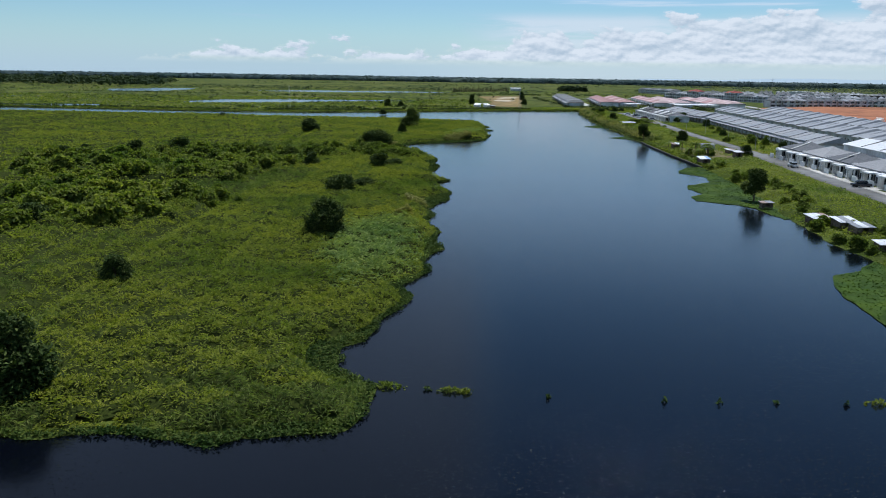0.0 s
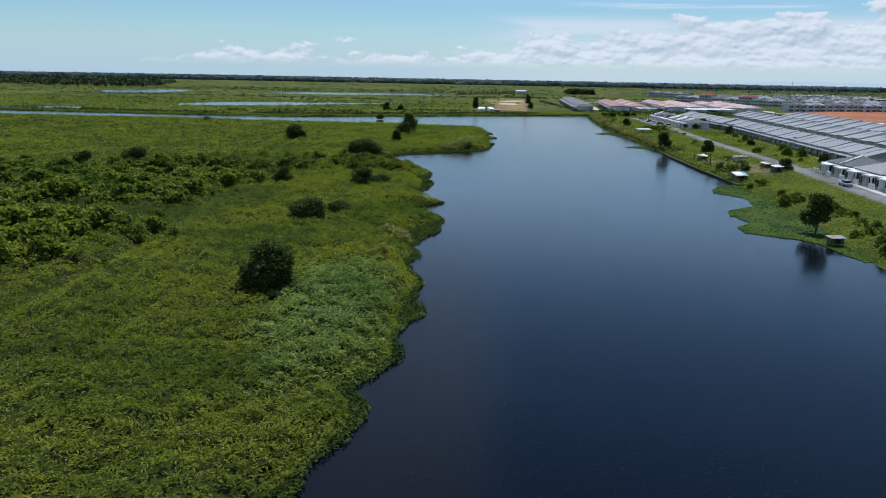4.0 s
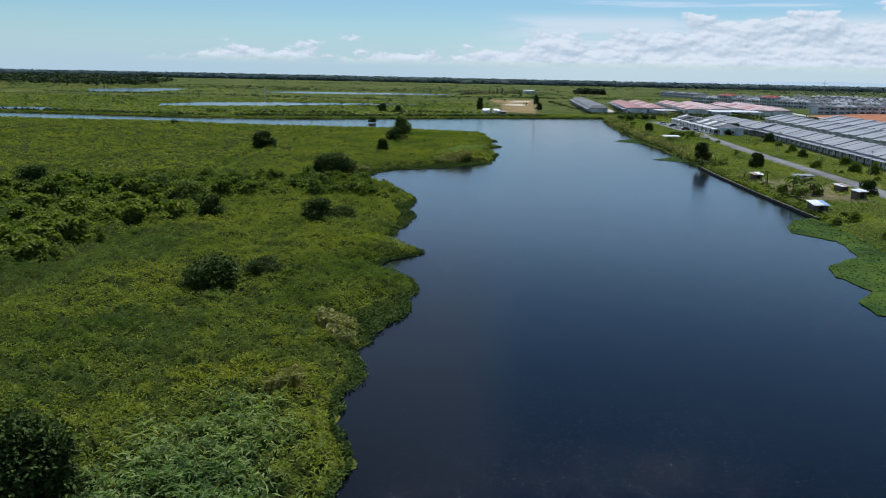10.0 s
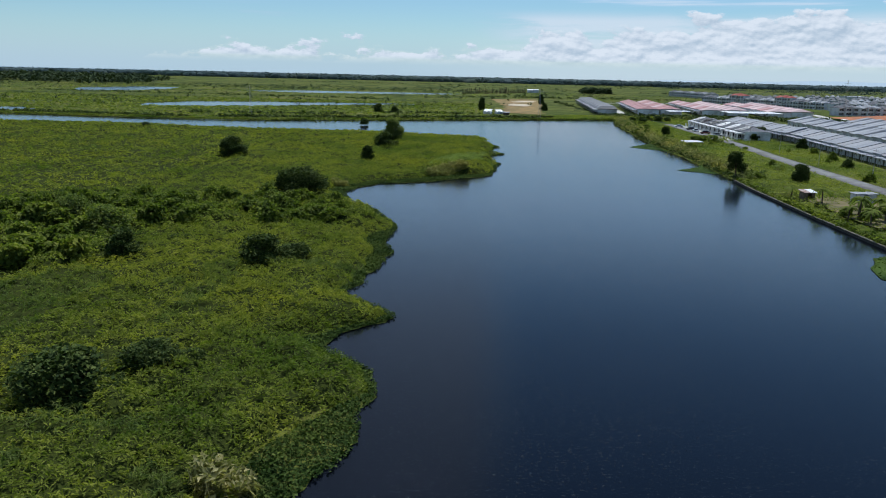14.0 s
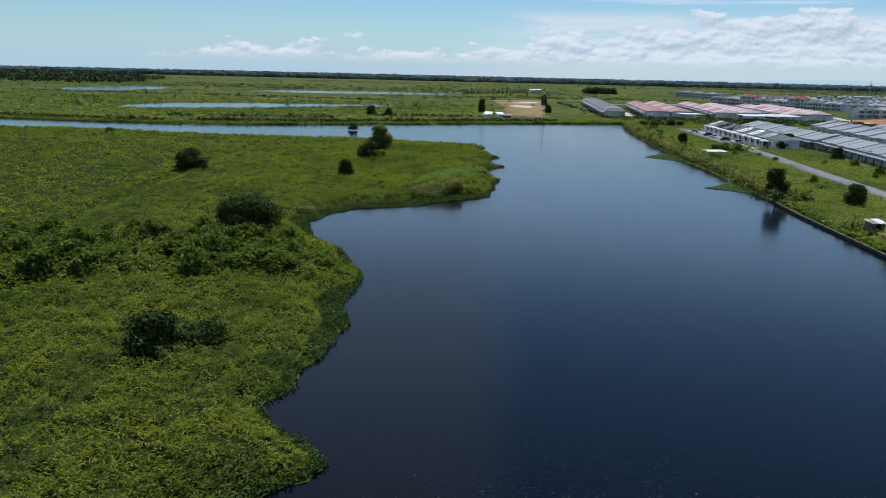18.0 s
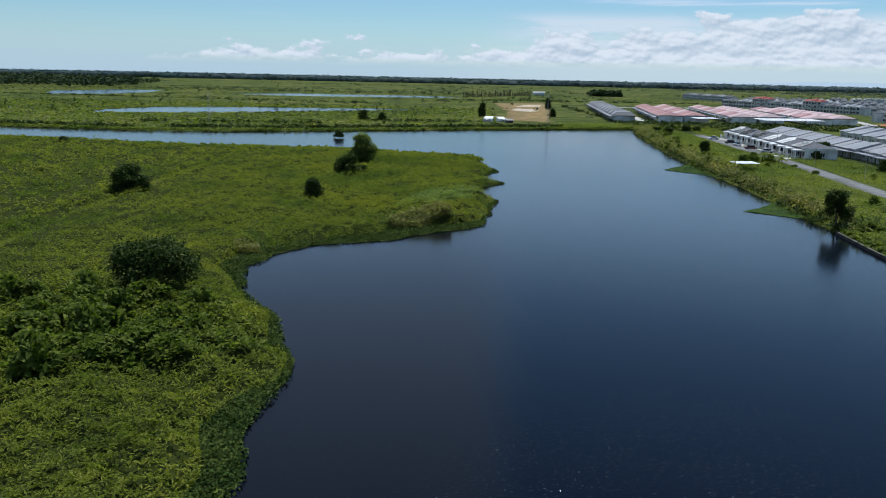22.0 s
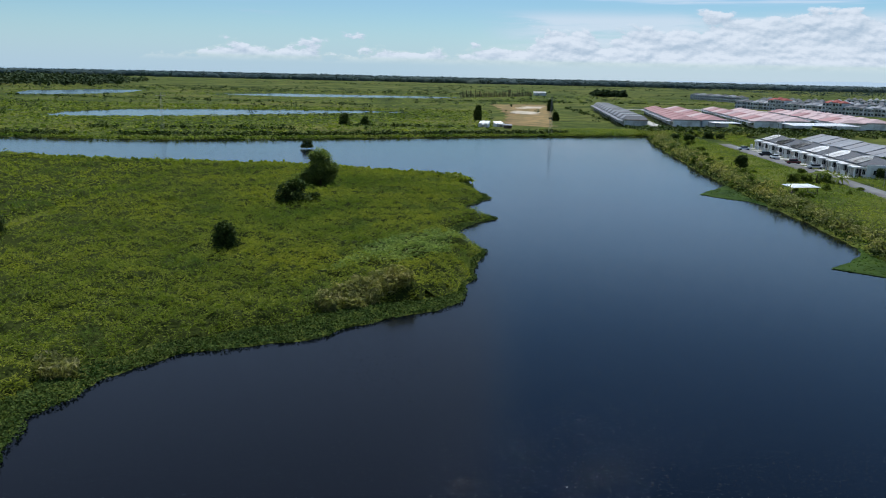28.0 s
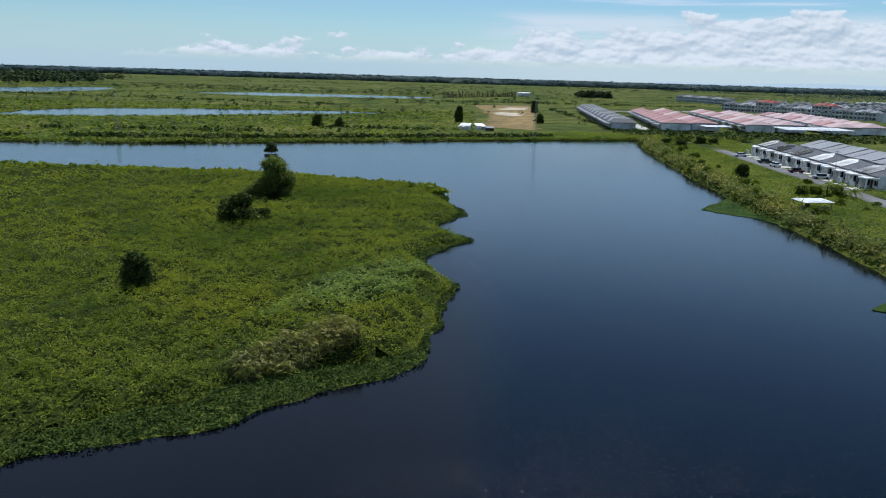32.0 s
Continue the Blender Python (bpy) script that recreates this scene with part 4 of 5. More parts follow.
def window(parent, m, w, h, mat=None):
    """A framed pane; m puts its middle on the wall, with x pointing out."""
    bm = bmesh.new()
    for y0, z0, y1, z1 in ((-w / 2 - 0.08, -h / 2 - 0.1, w / 2 + 0.08, -h / 2), (-w / 2 - 0.08, h / 2, w / 2 + 0.08, h / 2 + 0.08), (-w / 2 - 0.08, -h / 2, -w / 2, h / 2), (w / 2, -h / 2, w / 2 + 0.08, h / 2), (-0.03, -h / 2, 0.03, h / 2)):
        box(bm, 0.0, y0, z0, 0.07, y1, z1)
    fr = part("window", bm, M_WHITE, parent, "", m)
    bm = bmesh.new()
    box(bm, -0.05, -w / 2, -h / 2, 0.025, w / 2, h / 2)
    part("pane", bm, M_GLASS, fr)
    return fr


def hip_roof(x0, y0, x1, y1, eave, ridge, hip, thick=0.16, north=None):
    """A roof with its ridge along y; hip 0 gives gables."""
    bm = bmesh.new()
    xm = (x0 + x1) / 2
    a = [bm.verts.new(p) for p in ((x0, y0, eave), (x1, y0, eave), (x1, y1, eave), (x0, y1, eave))]
    r0, r1 = bm.verts.new((xm, y0 + hip, ridge)), bm.verts.new((xm, y1 - (hip if north is None else north), ridge))
    for q in ((a[0], r0, r1, a[3]), (a[1], a[2], r1, r0)):
        bm.faces.new(q)
    bm.faces.new((a[0], a[1], r0))
    bm.faces.new((a[2], a[3], r1))
    bmesh.ops.recalc_face_normals(bm, faces=bm.faces[:])
    bmesh.ops.solidify(bm, geom=bm.faces[:], thickness=thick)
    return bm


def strips(x0, y0, x1, y1, eave, ridge, hip, north, ys, width):
    """Pale sheets laid a hand's width over the front slope."""
    xm = (x0 + x1) / 2
    out = []
    for y in ys:
        bm = bmesh.new()
        a, b2 = [min(1.0, (v - y0) / hip, (y1 - v) / north) for v in (y, y + width)]
        p = [(x0 - 0.05, y, eave + 0.24), (x0 + (xm - x0) * a, y, eave + (ridge - eave) * a + 0.24), (x0 + (xm - x0) * b2, y + width, eave + (ridge - eave) * b2 + 0.24), (x0 - 0.05, y + width, eave + 0.24)]
        bm.faces.new([bm.verts.new(q) for q in p])
        bmesh.ops.solidify(bm, geom=bm.faces[:], thickness=0.05)
        out.append(bm)
    return out


def porch_house(w, roof, strip_ys=(), strip_w=1.6, label="", d=13.0, eave=3.3, ridge=6.5):
    """A pair of single-storey houses under one hipped roof, porch to the west. Local x goes back from the porch, y along the row."""
    root = new("house")
    tagged(root, label, "house")
    bm = bmesh.new()
    box(bm, 3.2, 0.15, -0.2, d, w - 0.15, eave)
    part("wall", bm, M_WHITE, root)
    south, north = w * 0.40, w * (0.2 if strip_w > 2 else 0.4)
    part("roof", hip_roof(2.3, 0.7, d + 0.8, w - 0.7, eave, ridge, south, 0.16, north), roof, root)
    for k, bm in enumerate(strips(2.3, 0.7, d + 0.8, w - 0.7, eave, ridge, south, north, strip_ys, strip_w)):
        part("roof_sheet", bm, M_WHITE, root, "pale metal roof sheet")
    bm = bmesh.new()
    box(bm, 3.0, 0.0, eave - 0.35, d + 0.1, 0.15, eave + 0.25)
    part("side_wall", bm, M_WHITE, root)
    for k in (0, 1):
        y0 = k * w / 2
        bm = bmesh.new()
        box(bm, -0.2, y0 + 0.35, 2.6, 3.2, y0 + w / 4 + 0.7, 2.95, 0.05)
        part("porch_roof", bm, M_WHITE, root)
        for y in (y0 + 0.5, y0 + w / 4 + 0.2):
            bm = bmesh.new()
            box(bm, 0.1, y, -0.2, 0.42, y + 0.32, 2.61)
            part("porch_column", bm, M_WHITE, root)
        # the front room stands out beside the porch, under its own white parapet
        bm = bmesh.new()
        vs = [(3.2, y0 + w / 4 + 0.8), (1.4, y0 + w / 4 + 0.8), (1.0, y0 + w / 4 + 1.1), (1.0, y0 + w / 2 - 0.5), (1.4, y0 + w / 2 - 0.2), (3.2, y0 + w / 2 - 0.2)]
        lo = [bm.verts.new((*p, -0.2)) for p in vs]
        hi = [bm.verts.new((*p, 3.0)) for p in vs]
        bm.faces.new(hi)
        for i in range(6):
            bm.faces.new((lo[i], lo[(i + 1) % 6], hi[(i + 1) % 6], hi[i]))
        bmesh.ops.recalc_face_normals(bm, faces=bm.faces[:])
        part("front_room", bm, M_WHITE, root)
        bm = bmesh.new()
        box(bm, -0.6, y0 + w / 4 + 0.9, -0.2, -0.42, y0 + w / 2 - 0.1, 1.35)
        part("front_wall", bm, M_WHITE, root)
        bm = bmesh.new()
        box(bm, -4.0, y0 + 0.5, -0.3, 3.2, y0 + w / 4 + 0.8, 0.05)
        part("driveway", bm, M_DRIVE, root, "pale concrete driveway")
        flip = Matrix.Rotation(math.pi, 4, "Z")
        window(root, Matrix.Translation((3.2, y0 + w * 0.12, 1.5)) @ flip, 1.8, 1.3)
        window(root, Matrix.Translation((1.0, y0 + w * 0.375 + 0.3, 1.45)) @ flip, w * 0.25 - 1.9, 1.5)
        window(root, Matrix.Translation((2.3, y0 + w / 4 + 0.8, 1.45)) @ Matrix.Rotation(-math.pi / 2, 4, "Z"), 1.2, 1.4)
        bm = bmesh.new()
        box(bm, 3.14, y0 + w * 0.24, 0.0, 3.3, y0 + w * 0.24 + 1.0, 2.1)
        part("door", bm, M_DOOR, root)
    for x in (5.5, 8.5):
        window(root, Matrix.Translation((x, 0.15, 1.6)) @ Matrix.Rotation(-math.pi / 2, 4, "Z"), 1.3, 1.1)
    return root


def row_house(w, d, roof, label, eave=3.0, ridge=5.2, wall=None, lean_to=True, hip=0.01):
    """One unit of a long terrace under a gabled roof, front to the west."""
    root = new("terrace_house")
    tagged(root, label, "house")
    bm = bmesh.new()
    box(bm, 0.6, 0.0, -0.2, d - 0.6, w, eave)
    part("wall", bm, wall or M_CREAM, root)
    part("roof", hip_roof(0.0, 0.12, d, w - 0.12, eave, ridge, hip, 0.12), roof, root)
    bm = bmesh.new()
    vs = [bm.verts.new((x, -0.08, z)) for x, z in ((0.3, eave - 0.3), (d - 0.3, eave - 0.3), (d - 0.3, eave + 0.25), (d / 2, ridge + 0.3 if hip < 0.1 else eave + 0.35), (0.3, eave + 0.25))]
    bm.faces.new(vs)
    bmesh.ops.solidify(bm, geom=bm.faces[:], thickness=0.16)
    part("party_wall", bm, M_CONCRETE, root, "grey stepped party wall")
    flip = Matrix.Rotation(math.pi, 4, "Z")
    window(root, Matrix.Translation((0.6, w * 0.3, 1.5)) @ flip, w * 0.26, 1.2)
    bm = bmesh.new()
    box(bm, 0.52, w * 0.62, 0.0, 0.7, w * 0.62 + 1.0, 2.1)
    part("door", bm, M_DOOR, root)
    if lean_to:
        bm = bmesh.new()
        box(bm, -2.6, w * 0.08, 2.3, 0.6, w * 0.92, 2.42)
        part("awning", bm, M_ROOF_GREY, root)
        for y in (w * 0.12, w * 0.86):
            bm = bmesh.new()
            box(bm, -2.5, y, -0.2, -2.35, y + 0.15, 2.3)
            part("awning_post", bm, M_CONCRETE, root)
    return root


def town_house(label, roof, w=18.0, d=9.0, storeys=2, tower=False):
    """Three white town houses in one: bays, balconies, window rows and a pitched roof to each bay."""
    root = new("town_house")
    tagged(root, label, "house")
    h = 3.0 * storeys
    bm = bmesh.new()
    box(bm, 0, 0.2, -0.2, d, w - 0.2, h)
    part("wall", bm, M_CREAM, root)
    flip = Matrix.Rotation(math.pi, 4, "Z")
    for k in range(3):
        y0, y1 = k * w / 3, (k + 1) * w / 3
        up = 0.7 * (k % 2)
        part("roof", hip_roof(-0.6, y0 + 0.1, d + 0.5, y1 - 0.1, h + up, h + 1.9 + up, 2.2, 0.2), roof, root)
        bm = bmesh.new()
        box(bm, -1.3, y0 + 0.6, h * 0.46, 0, y0 + w / 6, h * 0.53 + 0.7 * (k % 2))
        part("balcony", bm, M_WHITE, root)
        bm = bmesh.new()
        box(bm, -0.9, y0 + w / 6 + 0.4, -0.2, 0.1, y1 - 0.5, h + up - 0.1)
        part("bay", bm, M_WHITE if k == 1 else M_CREAM, root)
        for s in range(storeys):
            window(root, Matrix.Translation((0, y0 + w / 12 + 0.3, 1.5 + 3.0 * s)) @ flip, 2.0, 1.6)
            window(root, Matrix.Translation((-0.9, y0 + w / 4, 1.6 + 3.0 * s)) @ flip, 1.8, 1.4)
    return root


def lay_row(make, n, x0, y0, x1, y1, group):
    """n copies of a built unit along the line; the unit's y axis follows it. make: the sources, taken in turn."""
    turn = math.atan2(y1 - y0, x1 - x0) - math.pi / 2
    for k in range(n):
        m = Matrix.Translation((x0 + (x1 - x0) * k / n, y0 + (y1 - y0) * k / n, GROUND)) @ Matrix.Rotation(turn, 4, "Z")
        src = make[k % len(make)]
        if not src.get("laid"):
            src.matrix_basis, src["laid"] = m, 1
            tagged(src, group=group)
        else:
            tagged(copy_thing(src, m), group=group)


A1 = porch_house(16.0, M_ROOF_BROWN, (), 1.6, "white single-storey house pair under a brown-grey hipped roof", ridge=5.6)
A2 = porch_house(16.0, M_ROOF_DARK, (6.0,), 1.2, "white single-storey house pair under a grey hipped roof", ridge=5.6)
lay_row((A1, A2), 6, 97.0, 147.0, 102.0, 243.0, "houses along the near street")
N1 = porch_house(15.0, M_ROOF_DARK, (4.6, 8.5), 3.6, "white house pair with pale sheets across its grey roof", ridge=5.15)
N2 = porch_house(15.0, M_ROOF_DARK, (5.0, 8.6), 3.3, "white house pair with two pale roof sheets", ridge=5.15)
lay_row((N1, N2), 6, 117.5, 423.0, 122.5, 513.0, "houses at the river bend")
T1 = row_house(6.0, 15.0, M_ROOF_GREY, "grey terrace house with a ribbed metal roof", hip=0.3)
T2 = row_house(6.0, 15.0, M_ROOF_BROWN, "terrace house with a weathered brown-grey roof", hip=0.3)
T3 = row_house(6.0, 15.0, M_ROOF_GREY, "grey terrace house with stepped party walls", 3.15, 5.35, hip=0.3)
lay_row((T1, T2, T3), 30, 123.0, 258.0, 141.0, 436.0, "front terrace")
lay_row((T3, T1, T2), 15, 138.5, 428.0, 143.0, 520.0, "terrace behind the bend")
U1 = row_house(8.0, 20.0, M_ROOF_GREY, "deep grey terrace house with a long roof slope", 3.2, 5.8, None, False, 2.8)
U2 = row_house(8.0, 20.0, M_ROOF_GREY, "deep terrace house, its roof raised a little", 3.5, 6.1, None, False, 2.0)
lay_row((U1, U2), 32, 150.0, 272.0, 178.0, 525.0, "middle terrace")
lay_row((U2, U1), 31, 178.0, 280.0, 208.0, 525.0, "rear terrace")
W1 = row_house(12.0, 14.0, M_ROOF_LIGHT, "white terrace house under a pale metal roof", 4.2, 6.2, M_WHITE)
lay_row((W1,), 4, 122.0, 198.0, 125.0, 246.0, "pale-roofed terrace")
P1 = row_house(9.7, 13.0, M_ROOF_DARK, "far grey house with a ribbed roof", 2.8, 4.6, M_CREAM, True, 1.0)
P2 = row_house(9.7, 13.0, M_ROOF_GREY, "far house with a paler grey roof", 2.8, 4.6, M_CREAM, True, 1.0)
for src in (P1, P2):
    for c in [c for c in src.children if c.name.startswith("roof")]:
        bm = hip_roof(0.1, 0.0, 9.6, 13.0, 2.8, 4.9, 2.0, 0.14)
        bm.transform(Matrix(((0, 1, 0, 0), (1, 0, 0, 0), (0, 0, 1, 0), (0, 0, 0, 1))))
        bmesh.ops.reverse_faces(bm, faces=bm.faces[:])
        bm.to_mesh(c.data)
        bm.free()
lay_row((P1, P2), 22, 97.5, 632.0, 115.0, 845.0, "grey row across the creek")
R1 = row_house(16.0, 15.0, M_ROOF_PINK, "white house under a pink tiled roof", 3.2, 5.4, M_WHITE, True, 3.5)
R2 = row_house(16.0, 15.0, M_ROOF_PALEPINK, "white house under a faded pink roof", 3.2, 5.4, M_WHITE, True, 3.5)
lay_row((R1,), 9, 124.0, 636.0, 142.0, 790.0, "pink-roofed houses")
lay_row((R1, R1, R2), 9, 140.0, 640.0, 158.0, 795.0, "pink-roofed houses")
lay_row((R2, R1), 9, 168.0, 640.0, 186.0, 800.0, "pink-roofed houses")
lay_row((R2,), 8, 186.0, 645.0, 202.0, 790.0, "pink-roofed houses")
lay_row((R2, R1, R2), 8, 212.0, 640.0, 228.0, 785.0, "pink-roofed houses")
lay_row((R2,), 8, 229.0, 645.0, 245.0, 790.0, "pink-roofed houses")
B1 = town_house("white two-storey town houses with grey roofs", M_ROOF_DARK)
B2 = town_house("white two-storey town houses with pale roofs", M_ROOF_GREY)
B3 = town_house("white three-storey town houses with red roofs", M_ROOF_RED, 18.0, 9.0, 3)
GROUND_EAST, GROUND = GROUND, 0.3
for n, x0, y0, x1, y1, kinds in ((10, 470, 745, 285, 700, (B1, B1, B2)), (8, 331, 822, 262, 956, (B2, B1, B3)), (9, 420, 880, 290, 985, (B1, B2, B1)), (9, 480, 945, 320, 1065, (B1, B2, B1, B1)), (8, 540, 800, 410, 872, (B2, B1)),
        (8, 600, 960, 470, 1055, (B1, B1, B2)), (7, 320, 1110, 300, 1240, (B1, B2)), (8, 700, 870, 560, 950, (B1, B2)), (7, 440, 812, 330, 800, (B1, B2)), (6, 560, 1075, 440, 1130, (B2, B1))):
    lay_row(kinds, n, x0, y0, x1, y1, "town houses")
GROUND = GROUND_EAST


# ---- roads, walls, bare ground ----
def ribbon(name, line, half, z, mat, label, category, lift=0.0, thick=0.12):
    p = [Vector((*q, 0)) for q in line]
    v, f = [], []
    for k, q in enumerate(p):
        d = (p[min(k + 1, len(p) - 1)] - p[max(k - 1, 0)]).normalized()
        s = Vector((d.y, -d.x, 0)) * half
        for o in (q - s, q + s):
            v += [(o.x, o.y, z), (o.x, o.y, z - thick)]
    for k in range(len(p) - 1):
        a, b = 4 * k, 4 * k + 4
        f += [(a, a + 2, b + 2, b), (a + 1, a, b, b + 1), (a + 2, a + 3, b + 3, b + 2)]
    ob = part(name, mesh_np(name, v, f), mat)
    return tagged(ob, label, category, "", "structure")


STREET = ((88, 120), (90, 150), (92, 172), (94.5, 200), (98, 232), (101.5, 264), (103.2, 297), (105, 330), (107, 360), (110, 390), (112, 420), (113, 450), (114.5, 490), (116, 525))
ribbon("road", STREET, 2.6, GROUND + 0.06, M_ROAD, "grey asphalt street along the river bank", "road")
ribbon("pavement", [(x + 3.4, y) for x, y in STREET[:5]], 0.8, GROUND + 0.16, M_DRIVE, "pale concrete kerb strip before the houses", "pavement")
ribbon("road", ((97, 248), (112, 252), (122, 252)), 2.6, GROUND + 0.05, M_ROAD, "side street between the house rows", "road")
ribbon("road", ((116, 620), (128, 760), (136, 860), (220, 900), (300, 880)), 3.0, 0.40, M_DRIVE, "pale road past the far houses", "road")
ribbon("road", ((252, 630), (270, 700), (262, 800)), 3.5, 0.40, M_DRIVE, "pale road behind the pink roofs", "road")


def patch_ground(name, outline, z, mat, label, category, seed):
    pts = wavy(outline, 4, {"sand": 6.0, "field": 5.0}.get(category, 2.2), seed, True)
    bm = bmesh.new()
    bm.faces.new([bm.verts.new((x, y, z)) for x, y in pts])
    bmesh.ops.triangulate(bm, faces=bm.faces[:])
    bmesh.ops.recalc_face_normals(bm, faces=bm.faces[:])
    if bm.faces[:][0].normal.z < 0:
        bmesh.ops.reverse_faces(bm, faces=bm.faces[:])
    return tagged(part(name, bm, mat), label, category, "", "structure")


patch_ground("bare_soil", ((257, 650), (247, 530), (236, 440), (228, 340), (300, 350), (400, 560), (420, 700), (365, 738)), GROUND + 0.08, M_SOIL, "bare orange soil of a cleared building plot", "soil", 21.0)
patch_ground("dry_field", ((36, 900), (87, 930), (70, 720), (58, 612), (34, 628), (42, 740)), 0.40, M_BROWNFIELD, "brown dry field across the river", "field", 22.0)
patch_ground("sand", ((44, 745), (62, 740), (66, 775), (50, 790)), 0.46, M_SAND, "pale bare sand in the brown field", "sand", 23.0)
patch_ground("sand", ((54, 830), (76, 840), (78, 880), (60, 865)), 0.46, M_SAND, "pale bare sand in the brown field", "sand", 24.0)
patch_ground("dirt_yard", ((77, 236), (92, 234), (96, 262), (80, 275)), GROUND + 0.04, weathered("dirt", (0.10, 0.09, 0.035), (0.19, 0.15, 0.07), 0.3, 0.95), "bare trodden yard beside the huts", "yard", 25.0)


def soil_cover(x, y, turn):
    bm = bmesh.new()
    box(bm, -5, -1.6, 0, 5, 1.6, 0.5, 0.1)
    return tagged(part("soil_cover", bm, M_WHITE, None, "", pose(x, y, GROUND + 0.1, 0, 0, turn)), "pale sheet covering a trench on the bare soil", "cover", "trench covers")


for k in range(7):
    soil_cover(249 + 3 * k - 0.0, 610 - 26 * k, 75)
for k in range(4):
    soil_cover(275 + 10 * k, 500 - 22 * k, 70)


M_COPING = weathered("mossy_concrete", (0.055, 0.06, 0.035), (0.13, 0.128, 0.095), 0.9, 0.9)


def river_wall():
    root = new("river_wall")
    tagged(root, "low dark-stained concrete retaining wall at the water", "wall", "", "structure")
    line = ((72.9, 219.5), (73.4, 250.0), (74.9, 288.0), (76.2, 303.0))
    for (x0, y0), (x1, y1) in zip(line, line[1:]):
        n = round(math.hypot(x1 - x0, y1 - y0) / 3.0)
        for k in range(n):
            a, b2 = Vector((x0, y0)).lerp(Vector((x1, y1)), k / n), Vector((x0, y0)).lerp(Vector((x1, y1)), (k + 1) / n)
            bm = bmesh.new()
            ln = (b2 - a).length
            box(bm, -0.2, 0.02, -1.0, 0.2, ln - 0.02, 0.42, 0.02)
            t = -math.degrees(math.atan2(b2.x - a.x, b2.y - a.y))
            part("panel", bm, M_WALLDARK, root, "", pose(a.x, a.y, 0, 0, 0, t))
            bm = bmesh.new()
            box(bm, -0.22, 0.0, 0.42, 0.22, ln, 0.50, 0.02)
            part("coping", bm, M_COPING, root, "mossy coping", pose(a.x, a.y, 0, 0, 0, t))


river_wall()


# ---- huts ----
def hut(x, y, turn, w, d, h, roof, label, tilt=0.35, wall=None, posts=True, z=None):
    """A shack: posts, board walls with a doorway and a sloping sheet roof of separate sheets."""
    root = new("hut")
    tagged(root, label, "hut")
    root.matrix_basis = pose(x, y, land_height(x, y) if z is None else z, 0, 0, turn)
    wall = wall or M_WOOD
    for px in (-w / 2, w / 2 - 0.12):
        for py in (-d / 2, d / 2 - 0.12):
            bm = bmesh.new()
            box(bm, px, py, -0.6, px + 0.12, py + 0.12, h)
            part("post", bm, M_WOOD, root)
    if posts:
        for py, t in ((d / 2 - 0.08, 0), (-d / 2, 0)):
            for a, b2 in (((-w / 2, -0.5), (0.5, w / 2)) if py < 0 else ((-w / 2, w / 2),)):
                bm = bmesh.new()
                box(bm, a, py, 0.1, b2, py + 0.06, h - 0.1)
                part("wall", bm, wall, root)
        for px in (-w / 2, w / 2 - 0.06):
            bm = bmesh.new()
            box(bm, px, -d / 2, 0.1, px + 0.06, d / 2, h - 0.1)
            part("wall", bm, wall, root)
    bm = bmesh.new()
    box(bm, -w / 2, -d / 2, 0.0, w / 2, d / 2, 0.1)
    part("floor", bm, M_WOOD, root)
    n = max(2, round(w / 1.1))
    for k in range(n):
        bm = bmesh.new()
        x0 = -w / 2 - 0.25 + (w + 0.5) * k / n
        lift = 0.03 * (k % 2)
        box(bm, x0 - 0.03, -d / 2 - 0.35, -0.025, x0 + (w + 0.5) / n + 0.03, d / 2 + 0.35, 0.025)
        part("roof_sheet", bm, roof[k % len(roof)], root, "", Matrix.Translation((0, 0, h + 0.12 + lift)) @ Matrix.Rotation(tilt * 0.4, 4, "X"))
    return root


hut(75.0, 225, 8, 2.8, 2.4, 1.2, (M_ZINC, M_ZINC, M_BLUE, M_BLUE), "small river hut with a silver and blue roof", 0.5, M_WOOD)
hut(79.3, 268.5, 10, 2.3, 1.9, 1.5, (M_RUST, M_ZINC), "small timber hut with a rusty roof", 0.4)
hut(89.5, 266, 5, 4.4, 2.0, 1.7, (M_ROOF_GREY,), "grey container shed with a flat roof", 0.1, M_CREAM)
hut(92, 251.5, 30, 2.4, 1.9, 1.3, (M_ZINC, M_RUST), "shack of old boards and metal sheets", 0.4)
hut(94.5, 245.5, 20, 2.8, 1.9, 1.3, (M_RUST,), "dark open shelter with a rusty roof", 0.3, None, False)
hut(90.2, 240, 15, 2.2, 1.9, 1.7, (M_ZINC,), "small lean-to with a bright roof", 0.3)
hut(91, 392.5, 12, 6.4, 3.6, 1.5, (M_ZINC,), "long open shelter under a bright white metal roof", 0.15, None, False)
hut(65.2, 132.6, 15, 3.4, 2.2, 1.1, (M_ZINC, M_ZINC, M_RUST), "riverside shack with a bright patched roof", 0.4)
hut(67.8, 128.6, 10, 3.2, 2.6, 1.1, (M_ZINC, M_ROOF_GREY), "riverside shack with a grey metal roof", 0.4)
hut(68.0, 123.6, 10, 2.9, 2.3, 1.1, (M_ROOF_GREY, M_ZINC), "riverside shack with a lapped metal roof", 0.35)
hut(65.2, 111.2, 0, 2.4, 1.9, 1.0, (M_ZINC,), "riverside shack with a pale roof", 0.3)
hut(63.4, 150.5, 5, 2.1, 1.3, 0.9, (M_RUST, M_ROOF_GREY), "low landing hut at the water's edge", 0.2, None, True, 0.4)
hut(24, 603, -20, 4.6, 4.0, 2.1, (M_ZINC, M_WHITE), "pale shed on the far bank", 0.9, M_WHITE, True, 0.3)
